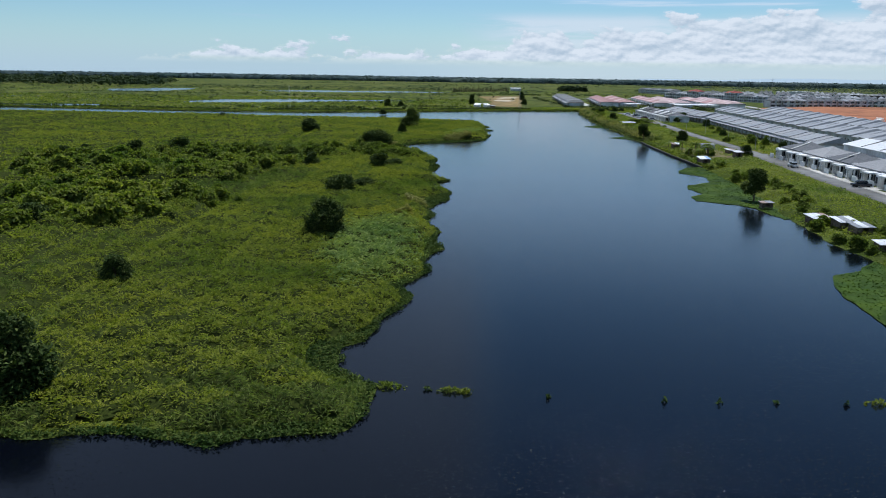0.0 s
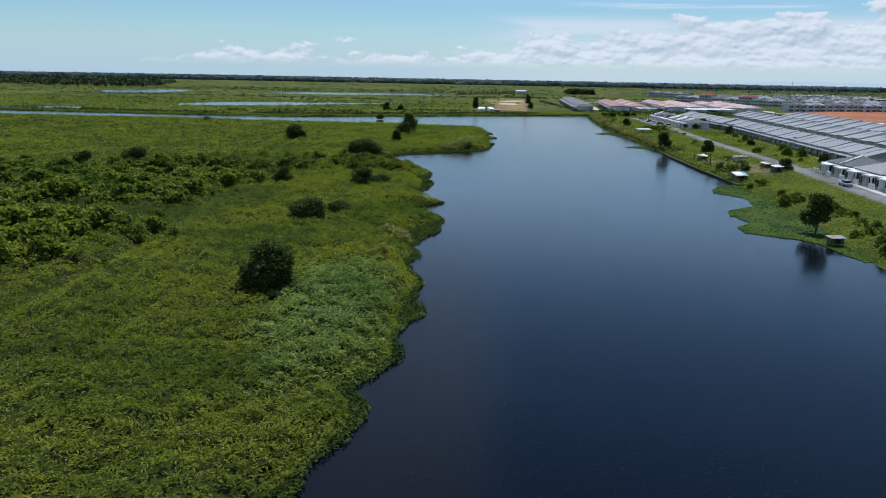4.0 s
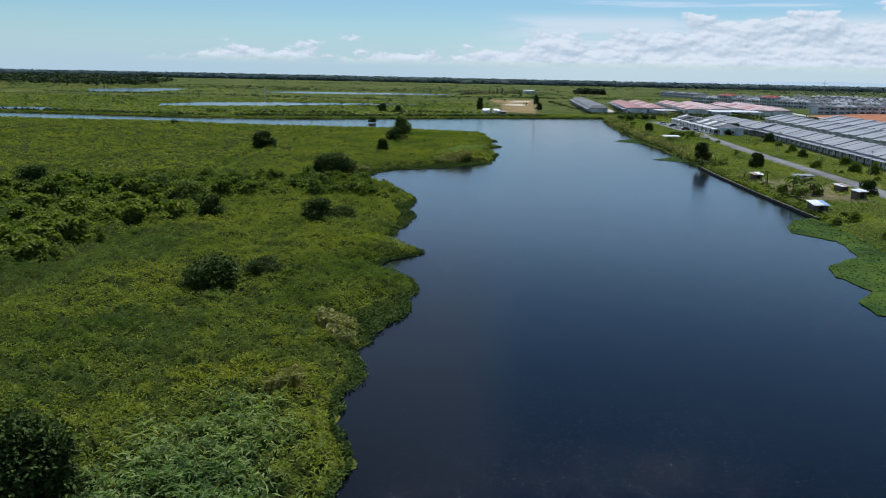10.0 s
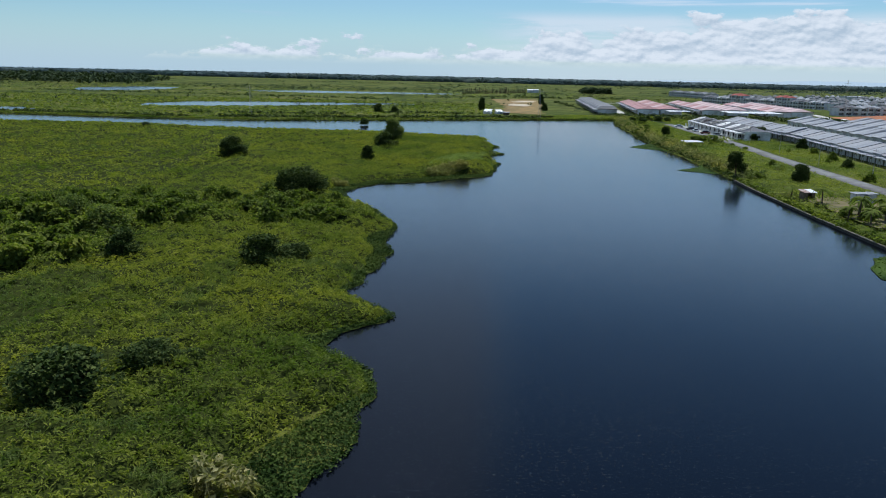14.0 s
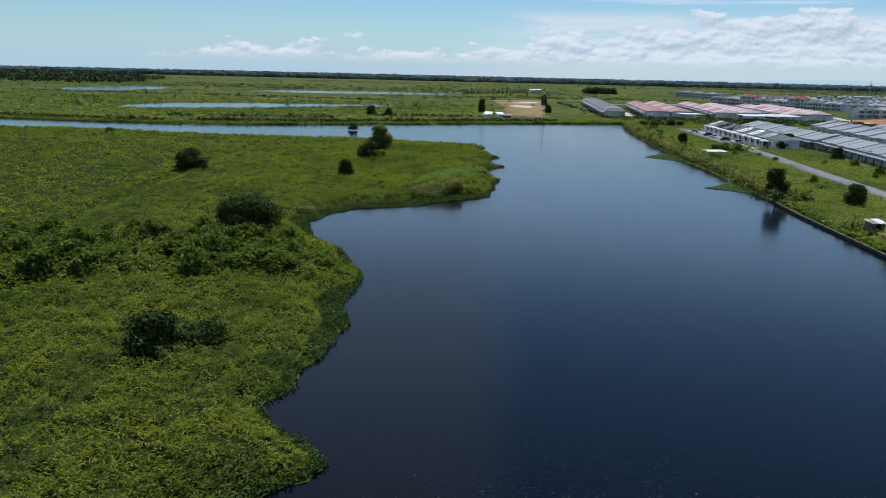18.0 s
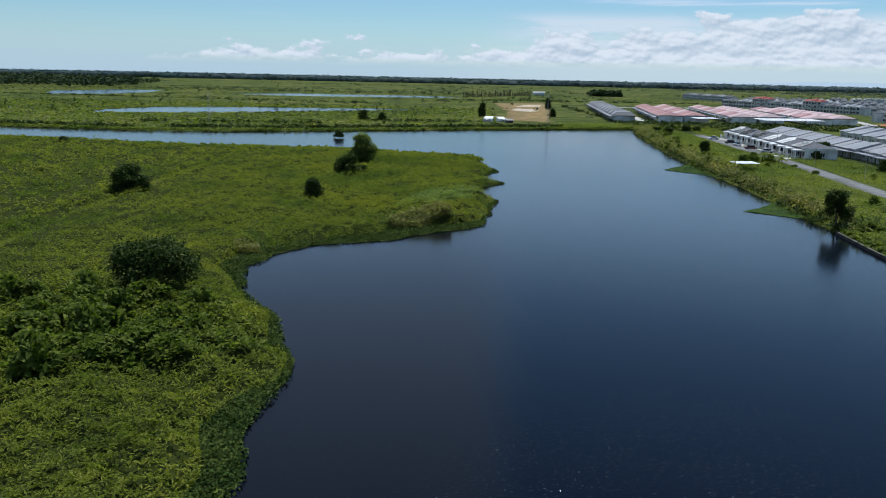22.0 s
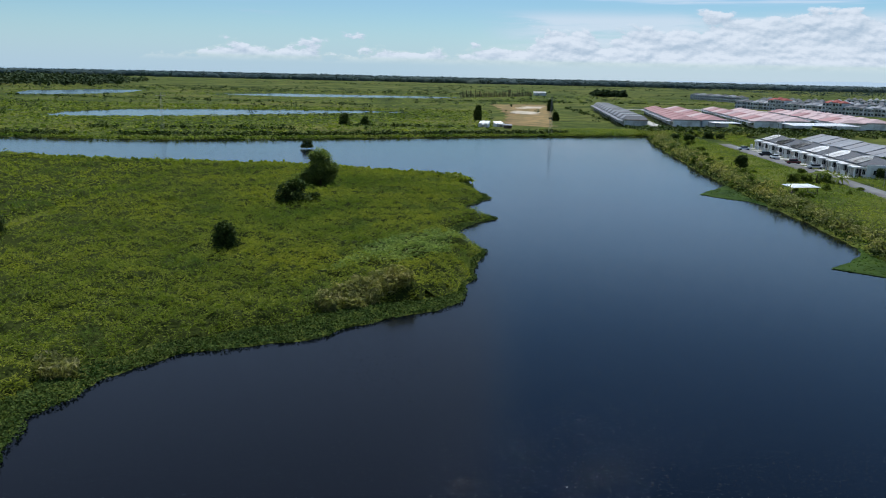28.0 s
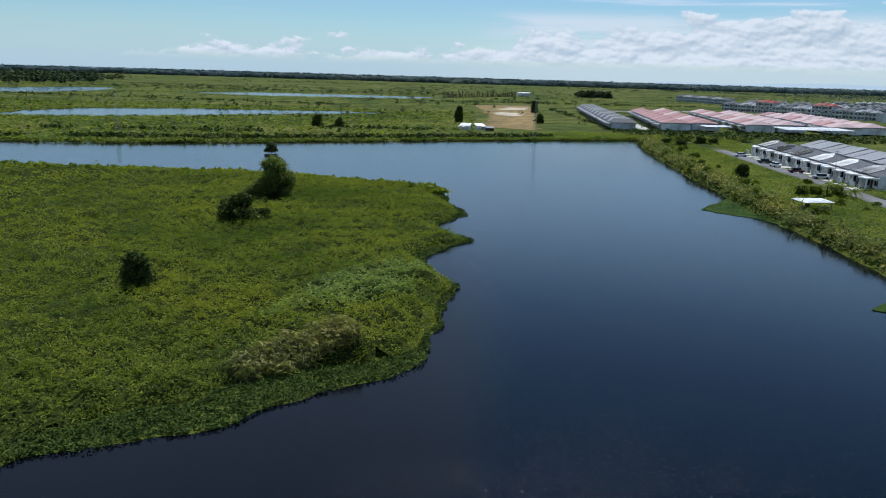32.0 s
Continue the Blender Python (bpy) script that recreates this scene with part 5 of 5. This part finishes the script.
hut(31.5, 608, 35, 4.4, 3.6, 1.9, (M_ZINC,), "pale shed beside stacked boards", 0.8, M_WHITE, True, 0.3)
hut(35.5, 601, 5, 3.6, 3.0, 1.5, (M_ROOF_GREY,), "grey lean-to on the far bank", 0.3, M_WOOD, True, 0.3)
hut(109, 1251, 0, 16.0, 9.0, 4.0, (M_WHITE,), "white shed in the far marsh", 0.3, M_WHITE, True, 0.3)
hut(196, 626, 10, 36.0, 14.0, 3.8, (M_ROOF_LIGHT, M_ZINC), "large open shed with a pale metal roof", 0.1, None, False, 0.3)
hut(495, 1110, 15, 30.0, 14.0, 7.5, (M_ROOF_LIGHT,), "long shed with a pale roof behind the town", 0.05, M_CREAM, True, 0.3)
hut(512, 968, 15, 36.0, 16.0, 7.0, (M_ROOF_LIGHT,), "broad shed with a pale roof behind the bare soil", 0.05, M_DOOR, True, 0.3)
hut(150, 632, 10, 14.0, 8.0, 3.4, (M_ZINC,), "open shed with a bright roof", 0.1, None, False, 0.3)


# ---- masts, poles, fence stakes ----
def lattice_mast(x, y, h, label):
    root = new("lattice_mast")
    tagged(root, label, "mast")
    root.location = (x, y, 0.3)
    for sx in (-1, 1):
        for sy in (-1, 1):
            bm = bmesh.new()
            tube(bm, (sx * 0.8, sy * 0.8, -0.3), (sx * 0.12, sy * 0.12, h), 0.035, 0.025, 4)
            part("leg", bm, M_CONCRETE, root)
    for k in range(8):
        z0, z1 = h * k / 8, h * (k + 1) / 8
        r0, r1 = 0.8 - 0.68 * k / 8, 0.8 - 0.68 * (k + 1) / 8
        for s in (-1, 1):
            bm = bmesh.new()
            tube(bm, (-r0, s * r0, z0), (r1, s * r1, z1), 0.018, 0.018, 4)
            part("brace", bm, M_CONCRETE, root)
            bm = bmesh.new()
            tube(bm, (r0, s * r0 + 0.03, z0), (-r1, s * r1 + 0.03, z1), 0.018, 0.018, 4)
            part("brace", bm, M_CONCRETE, root)
    bm = bmesh.new()
    tube(bm, (-2.0, 0, h * 0.92), (2.0, 0, h * 0.92), 0.06, 0.06, 4)
    part("crossarm", bm, M_CONCRETE, root)


lattice_mast(52, 560, 17, "thin grey lattice mast on the far bank")
lattice_mast(-102.5, 518, 16, "thin grey lattice mast beside the channel")
lattice_mast(262, 640, 26, "thin grey lattice mast among the houses")


def street_pole(x, y, h=8.0):
    root = new("street_pole")
    tagged(root, "thin grey utility pole beside the street", "pole", "utility poles")
    root.location = (x, y, GROUND)
    bm = bmesh.new()
    tube(bm, (0, 0, -0.3), (0, 0, h), 0.08, 0.05, 6)
    part("shaft", bm, M_CONCRETE, root)
    bm = bmesh.new()
    box(bm, -0.7, -0.05, h - 0.5, 0.7, 0.05, h - 0.4)
    part("crossarm", bm, M_WOOD, root)
    return root


pole = street_pole(108.5, 300)
for x, y in ((111, 335), (113.5, 370), (116, 405), (106.5, 268), (118, 440), (119, 480)):
    copy_thing(pole, Matrix.Translation((x, y, GROUND)))
bm = bmesh.new()
r = random.Random(9)
for k in range(60):
    x = 8 + 88 * k / 60 + r.uniform(-0.4, 0.4)
    y = 1100 + 1.25 * (x - 13) + r.uniform(-3, 3)
    tube(bm, (x, y, 0), (x, y, r.uniform(4, 9)), 0.5, 0.25, 4)
tagged(part("dead_trunks", bm, M_BARK), "row of bare standing trunks in the far marsh", "dead trees", "", "stuff")


# ---- cars by the houses ----
def car(x, y, turn, paint, label):
    root = new("car")
    tagged(root, label, "car")
    root.matrix_basis = pose(x, y, GROUND + 0.06, 0, 0, turn)
    bm = bmesh.new()
    box(bm, -0.85, -2.1, 0.3, 0.85, 2.1, 0.85, 0.12)
    part("body", bm, paint, root)
    bm = bmesh.new()
    box(bm, -0.72, -1.3, 0.85, 0.72, 1.2, 1.4, 0.2)
    part("cabin", bm, M_GLASS, root, "dark glazed cabin")
    bm = bmesh.new()
    box(bm, -0.66, -1.0, 1.385, 0.66, 0.9, 1.43, 0.02)
    part("roof_panel", bm, paint, root)
    for sx in (-0.82, 0.82):
        for sy in (-1.3, 1.3):
            bm = bmesh.new()
            tube(bm, (sx - 0.1, sy, 0.3), (sx + 0.1, sy, 0.3), 0.31, 0.31, 10)
            part("wheel", bm, M_TYRE, root)
    return root


PAINT_W = material("white_car_paint", (0.75, 0.75, 0.75), 0.25)[0]
PAINT_D = material("dark_car_paint", (0.03, 0.03, 0.035), 0.25)[0]
PAINT_R = material("red_car_paint", (0.12, 0.03, 0.03), 0.25)[0]
PAINT_S = material("silver_car_paint", (0.45, 0.46, 0.47), 0.3, 0.4)[0]
for x, y, turn, paint, label in ((96.3, 214.5, -4, PAINT_S, "silver car parked at the kerb"), (95.2, 176.0, 84, PAINT_D, "dark car parked in a driveway"), (115.2, 500.0, 88, PAINT_W, "white car parked before a house"),
        (115.5, 480.0, 85, PAINT_D, "dark car parked on a driveway"), (115.0, 456.0, 86, PAINT_R, "dark red car parked on a driveway"), (116.0, 443.0, 82, PAINT_S, "silver car parked on a driveway"), (114.8, 470.0, 5, PAINT_W, "white car parked in the street")):
    car(x, y, turn, paint, label)


# ---- growth on the east bank ----
def palm(seed, h=2.4, fronds=16, leaf=2.1):
    """A banana-like palm: stem and drooping split fronds."""
    rng = np.random.default_rng(seed)
    root = new("palm")
    tagged(root, "broad-leaved palm with drooping fronds", "palm")
    bm = bmesh.new()
    tube(bm, (0, 0, -0.2), (0.2, 0, h), 0.16, 0.10, 7)
    part("trunk", bm, M_BARK, root)
    for k in range(fronds):
        a, e = 2 * math.pi * k / fronds + rng.uniform(-0.2, 0.2), rng.uniform(0.1, 1.0)
        v, f = [], []
        n = 6
        for j in range(n + 1):
            s = j / n
            r = leaf * s * math.cos(e * (1 - 0.3 * s))
            z = h + leaf * (s * math.sin(e) - 0.75 * s * s)
            w = 0.30 * math.sin(math.pi * min(s * 0.9 + 0.08, 1))
            c, q = (math.cos(a) * r + 0.2, math.sin(a) * r, z), (-math.sin(a) * w, math.cos(a) * w)
            v += [(c[0] - q[0], c[1] - q[1], z - 0.12), c, (c[0] + q[0], c[1] + q[1], z - 0.12)]
        for j in range(n):
            i = 3 * j
            f += [(i, i + 1, i + 4, i + 3), (i + 1, i + 2, i + 5, i + 4)]
        part("frond", mesh_np("frond", v, f, (M_SHRUB,)), None, root)
    return root


STREET_X = np.array(STREET, float)


def east_growth():
    rng = np.random.default_rng(70)
    f = EAST

    def spread(n, x0, x1, y0, y1, keep):
        p = np.stack([rng.uniform(x0, x1, n), rng.uniform(y0, y1, n)], -1)
        d = f.far(p[:, 0], p[:, 1])
        road = np.abs(p[:, 0] - np.interp(p[:, 1], STREET_X[:, 1], STREET_X[:, 0]))
        ok = (d > 0.15) & (road > 3.4) & keep(p[:, 0], p[:, 1], d)
        return p[ok], d[ok]

    def front(y):
        return np.interp(y, (0, 147, 243, 250, 258, 436, 440, 513, 525, 600), (95, 93.5, 98, 108, 118, 134, 113, 118, 135, 140))

    for n, keep, size, flat, slim, mat, hi, name, label in (
        (300000, lambda x, y, d: (x < front(y)) & ~((x > 80) & (x < 91) & (y > 238) & (y < 266) & (wave2(x, y, 0.35, 34) > 0.35)), 0.54, 0.50, 0.3, M_BANKGRASS, 0.7, "bank_grass", "bright green rough grass on the river bank"),
        (60000, lambda x, y, d: (d < 8) & (y > 300) & (wave2(x, y, 0.15, 31) > 0.22), 1.5, 0.25, 0.2, M_BRUSH, 2.3, "dry_reeds", "tall dry tan and green reeds along the bank"),
        (30000, lambda x, y, d: (d < 3.2) & ((y < 219) | (y > 302)), 0.55, 0.45, 0.5, M_SHRUB, 1.0, "bank_weeds", "dark weeds hanging over the water's edge")):
        p, d = spread(n, 50, 140, 40, 596, keep)
        x, y = p.T
        base = np.where(x > 60, 0.3 + 0.9 / (1 + np.exp(-(x - 66) / 3.0)), 0.4) * np.clip(d / 4.0, 0.15, 1)
        z = base + rng.uniform(0, 1, len(x)) * hi * (0.35 + 0.9 * wave2(x, y, 0.3, 33)) * np.clip(d / 1.5, 0.3, 1)
        v, t = leaves(np.stack([x, y, z], -1), size, flat, slim, 0.2, 71)
        tagged(part(name, mesh_np(name, v, t, (mat,)), None), label, "grass", "", "stuff")


east_growth()


def weed_mat(outline, seed, label, mats=(M_MAT, M_MAT), density=9, size=0.30):
    """A floating raft of weed: a thin sheet under many small leaves."""
    pts = wavy(outline, 1.5, 0.5, seed, True)
    root = new("weed_raft")
    tagged(root, label, "water weed", "floating weed rafts")
    bm = bmesh.new()
    bm.faces.new([bm.verts.new((x, y, 0.07)) for x, y in pts])
    bmesh.ops.triangulate(bm, faces=bm.faces[:])
    bmesh.ops.recalc_face_normals(bm, faces=bm.faces[:])
    if bm.faces[:][0].normal.z < 0:
        bmesh.ops.reverse_faces(bm, faces=bm.faces[:])
    part("mat", bm, mats[0], root)
    q = np.array(pts)
    rng = np.random.default_rng(int(seed))
    x0, y0, x1, y1 = *q.min(0), *q.max(0)
    n = int((x1 - x0) * (y1 - y0) * density)
    p = np.stack([rng.uniform(x0, x1, n), rng.uniform(y0, y1, n), rng.uniform(0.08, 0.15, n)], -1)
    p = p[inside(pts, p[:, 0], p[:, 1])]
    v, t = leaves(p, size, 0.85, 0.6, 0.05, int(seed))
    tagged(part("leaves", mesh_np("leaves", v, t, (mats[1],)), None, root), kind="stuff")


weed_mat(((62, 139), (61.5, 151), (59, 154.6), (52.5, 159.5), (53.3, 165), (57.3, 169.5), (55.9, 176.5), (57.6, 182.5), (65, 188.8), (67.4, 200), (62.7, 206.8), (64.6, 213), (68, 218.8), (73, 222), (73, 205), (71.5, 190),
    (70, 172), (68, 156), (65.5, 141)), 81.0, "bright green raft of floating weed against the bank")
weed_mat(((47.9, 40.4), (46.6, 77.3), (47.0, 83.7), (48.4, 91.9), (51.0, 97.6), (56.7, 101.0), (62.3, 107.5), (63.0, 81.4), (59.2, 50.6)), 82.0, "broad bright green raft of floating weed")
weed_mat(((76, 317.5), (72, 321), (67.3, 324.3), (72, 328.5), (75.8, 333), (79.5, 341), (79, 318)), 83.0, "narrow tongue of floating weed")
weed_mat(((79.8, 376), (77, 385), (72, 390), (69.2, 394), (72, 399), (76, 404), (80.5, 410), (81.5, 395)), 84.0, "narrow tongue of floating weed")
weed_mat(((-5, 172), (-3.4, 179), (1.2, 184.2), (1.0, 185.4), (-1, 186.8), (-4, 189)), 85.0, "small green raft of floating weed", (M_UNDER, M_HYACINTH), 40, 0.26)
def weed_clump(x, y, w, d, n, seed, label="small clump of floating weed"):
    """A tuft of floating plants, heaped in the middle."""
    r = np.random.default_rng(seed)
    px, py = r.normal(0, w / 2.6, n), r.normal(0, d / 2.6, n)
    z = 0.04 + 0.45 * np.exp(-(px / w) ** 2 * 3 - (py / d) ** 2 * 3) * r.random(n)
    v, t = leaves(np.stack([x + px, y + py, z], -1), 0.34, 0.4, 0.55, 0.2, seed)
    tagged(part("weed_clump", mesh_np("weed_clump", v, t, (M_HYACINTH if n < 30 else M_CREEPER,)), None), label, "water weed", "drifting weed", "stuff")


weed_clump(-4.4, 58.5, 1.6, 0.9, 150, 86)
weed_clump(-1.0, 57.9, 0.5, 0.3, 24, 87)
weed_clump(0.9, 57.7, 1.6, 0.5, 110, 88)
weed_clump(2.1, 57.5, 0.7, 0.6, 60, 89)
for k, (x, y) in enumerate(((8.6, 56.7), (17.8, 56.2), (22.2, 56.3), (26.6, 56.3), (32.2, 56.2))):
    weed_clump(x, y, 0.32, 0.22, 14, 90 + k, "drifting scrap of weed on the river")
weed_clump(34.8, 56.5, 1.3, 0.5, 60, 96)


RIVER_TREE = woody("tree", "dark broad tree on the river bank", "tree", 6.8, 5.4, M_DARKTREE, 7000, 0.38, 61, 0.2, 0.08, 13, 0.05)
RIVER_TREE.location = (64.6, 160, 0.4)
BANANA = palm(62)
BANANA.location = (80.7, 250, GROUND)
SMALL_PALM = palm(63, 1.4, 14, 2.4)
SMALL_PALM.location = (78.4, 274, GROUND)
rng = random.Random(12)
for src, x, y, s, tall in (
    (RIVER_TREE, 77.8, 307, 1.0, 0.95), (ROUND_BUSH, 90.3, 298, 1.0, 1.3), (RIVER_TREE, 92.5, 436, 0.8, 0.85), (ROUND_BUSH, 129, 430, 1.4, 1.2), (ROUND_BUSH, 130, 392, 1.0, 1.2), (ROUND_BUSH, 117, 330, 0.8, 1.1),
    (BANANA, 78.5, 241, 1.0, 1.0), (BANANA, 77.0, 246, 0.9, 1.0), (BANANA, 82.5, 244, 1.1, 1.1), (BANANA, 84.0, 249, 1.0, 1.3), (BANANA, 80.0, 263, 1.0, 1.2), (BANANA, 79.2, 246.5, 1.1, 1.4), (SMALL_PALM, 94, 321, 1.0, 1.0), (BANANA, 90, 302, 0.9, 1.0), (SMALL_PALM, 85.5, 400, 1.2, 1.1),
    (BANANA, 96.5, 412, 1.0, 1.0), (BANANA, 103, 412, 1.1, 1.0), (BANANA, 105.5, 414, 1.0, 1.0), (SMALL_PALM, 107, 409, 1.2, 1.0), (SPREAD_BUSH, 100.5, 540, 0.6, 1.2), (SPREAD_BUSH, 105.5, 536, 0.7, 1.1),
    (SPREAD_BUSH, 118, 552, 0.7, 1.2), (SPREAD_BUSH, 122, 549, 0.6, 1.2), (ROUND_BUSH, 95, 246, 1.0, 1.1), (RIVER_TREE, 89.5, 296, 0.75, 0.9), (SHRUB, 108, 300, 1.0, 1.0), (SHRUB_B, 122, 350, 1.0, 1.2), (SHRUB, 126, 372, 1.0, 1.0),
    (SHRUB, 114, 290, 1.2, 1.2), (SHRUB_B, 117, 286, 1.1, 1.3), (ROUND_BUSH, 116, 268, 0.8, 1.2), (SHRUB, 121, 310, 1.2, 1.0), (SHRUB, 79.5, 244, 0.9, 0.9), (SHRUB_B, 82, 248, 1.0, 0.9), (SHRUB, 84, 245, 0.8, 0.9), (SHRUB_B, 78, 249, 0.8, 0.8), (SHRUB, 86, 252, 0.8, 0.8), (SHRUB_B, 97, 411, 1.0, 0.9), (SHRUB, 101, 413, 1.1, 0.9), (SHRUB_B, 105, 411, 1.1, 0.9), (SHRUB_B, 96, 330, 1.0, 0.8), (RIVER_TREE, 124, 452 - 30, 0.6, 0.8)):
    plant(src, x, y, 1.0, s, rng.uniform(0, 6.28), tall)


def east_shrubs(n, seed, x0, x1, y0, y1, lo, hi, keep):
    r = random.Random(seed)
    made = 0
    while made < n:
        x, y = r.uniform(x0, x1), r.uniform(y0, y1)
        d = EAST.far(np.array([x]), np.array([y]))[0]
        if d > 0.6 and keep(x, y, d):
            plant(r.choice((SHRUB, SHRUB_B)), x, y, 0.5 if d < 3 else 1.0, r.uniform(lo, hi), r.uniform(0, 6.28), r.uniform(0.6, 1.0))
            made += 1


east_shrubs(46, 1, 58, 80, 100, 222, 0.4, 0.9, lambda x, y, d: d < 9)
east_shrubs(16, 6, 60, 71, 104, 134, 0.35, 0.6, lambda x, y, d: d < 10)
east_shrubs(24, 2, 74, 90, 300, 420, 0.4, 0.8, lambda x, y, d: d < 6)
east_shrubs(30, 3, 80, 120, 420, 562, 0.6, 1.1, lambda x, y, d: d < 14)
east_shrubs(14, 4, 84, 112, 380, 440, 0.5, 0.9, lambda x, y, d: x < 109)
east_shrubs(16, 5, 108, 128, 262, 420, 0.3, 0.7, lambda x, y, d: True)


def far_bank_growth():
    r = np.random.default_rng(77)
    line = np.array(SHORE_FAR)
    k = r.integers(0, len(line), 3800)
    p = np.c_[line[k] + r.uniform(-2, 2, (3800, 2)) + (0, 2.5), np.full(3800, 0.3)]
    ob = part("reed_fringe", clump_mass("reed_fringe", p, r.uniform(1.5, 4, 3800), r.uniform(0.4, 1.3, 3800), M_SHRUB, 8, 0.8, 78), None)
    tagged(ob, "dark reedy fringe along the far bank", "reeds", "", "stuff")
    line = np.array([q for q in SHORE_LEFT if q[1] > 405])
    k = r.integers(0, len(line), 3000)
    p = np.c_[line[k] + r.uniform(-1.5, 1.5, (3000, 2)) + (0, -1.5), np.full(3000, 0.3)]
    ob = part("reed_fringe", clump_mass("reed_fringe_b", p, r.uniform(1, 2.5, 3000), r.uniform(0.8, 1.8, 3000), M_BANKGRASS, 8, 0.8, 79, 0.2), None)
    tagged(ob, "tall reeds along the channel", "reeds", "", "stuff")
    p = scatter(380, 96, 244, 585, 622, 80)
    ob = part("scrub", clump_mass("creek_scrub", p, r.uniform(3, 7, len(p)), r.uniform(1.6, 3.2, len(p)), M_DARKTREE, 26, 0.45, 81), None)
    tagged(ob, "dark scrub along the creek", "scrub", "", "stuff")
    p = scatter(200, 182, 222, 1255, 1300, 82)
    ob = part("scrub", clump_mass("grove", p, r.uniform(5, 9, len(p)), r.uniform(6, 11, len(p)), M_FAR, 14, 0.5, 83), None)
    tagged(ob, "dark grove in the far fields", "trees", "", "stuff")


far_bank_growth()


def bank_brush():
    """Tall dry brush in heaps along the river bank, darker weeds at its foot."""
    r = np.random.default_rng(90)
    line = np.array([q for q in SHORE_RIGHT if 302 < q[1] < 566])
    for n, off, lo, hi, mat, per, leaf, name, label in ((620, 4.0, 1.3, 2.8, M_BRUSH, 90, 0.21, "bank_brush", "tall dry tan-green brush heaped along the bank"), (620, 0.8, 0.5, 1.2, M_DARKTREE, 22, 0.5, "bank_weeds", "dark weeds at the foot of the bank")):
        k = r.integers(0, len(line), n)
        p = np.c_[line[k] + r.normal(0, 1.3, (n, 2)) + (off, 0), np.full(n, 0.35)]
        d = EAST.far(p[:, 0], p[:, 1])
        p = p[d > 0.3]
        v = clump_mass(name, p, r.uniform(1.8, 3.6, len(p)), r.uniform(lo, hi, len(p)), mat, per, leaf, 91, 0.3)
        tagged(part(name, v, None), label, "brush", "", "stuff")


bank_brush()
wr = np.random.default_rng(95)
wy = wr.uniform(219, 303, 260)
wp = np.stack([np.interp(wy, (219.5, 250, 288, 303), (72.9, 73.4, 74.9, 76.2)) + wr.uniform(0.5, 2.4, 260), wy, np.full(260, 0.35)], -1)
tagged(part("wall_weeds", clump_mass("wall_weeds", wp, wr.uniform(0.8, 2.0, 260), wr.uniform(0.4, 1.1, 260), M_UNDERGROWTH, 26, 0.6, 96), None), "green weeds growing behind the river wall", "weeds", "", "stuff")
bm = bmesh.new()
rr = random.Random(3)
for k in range(60):
    x = 1100 + 3200 * k / 60
    h = 22 * math.exp(-((x - 2700) / 500) ** 2) + 14 * math.exp(-((x - 1900) / 300) ** 2) + rr.uniform(0, 3)
    bmesh.ops.create_cone(bm, cap_ends=False, segments=8, radius1=160, radius2=30, depth=max(h, 4) + 30, matrix=Matrix.Translation((x, 4430 - max(0, (x - 900)) ** 2 / 9500 * 1.1, max(h, 4) / 2 - 5)))
tagged(part("hills", bm, M_HILL), "hills on the horizon, faint blue with painted haze", "hills", "", "stuff")
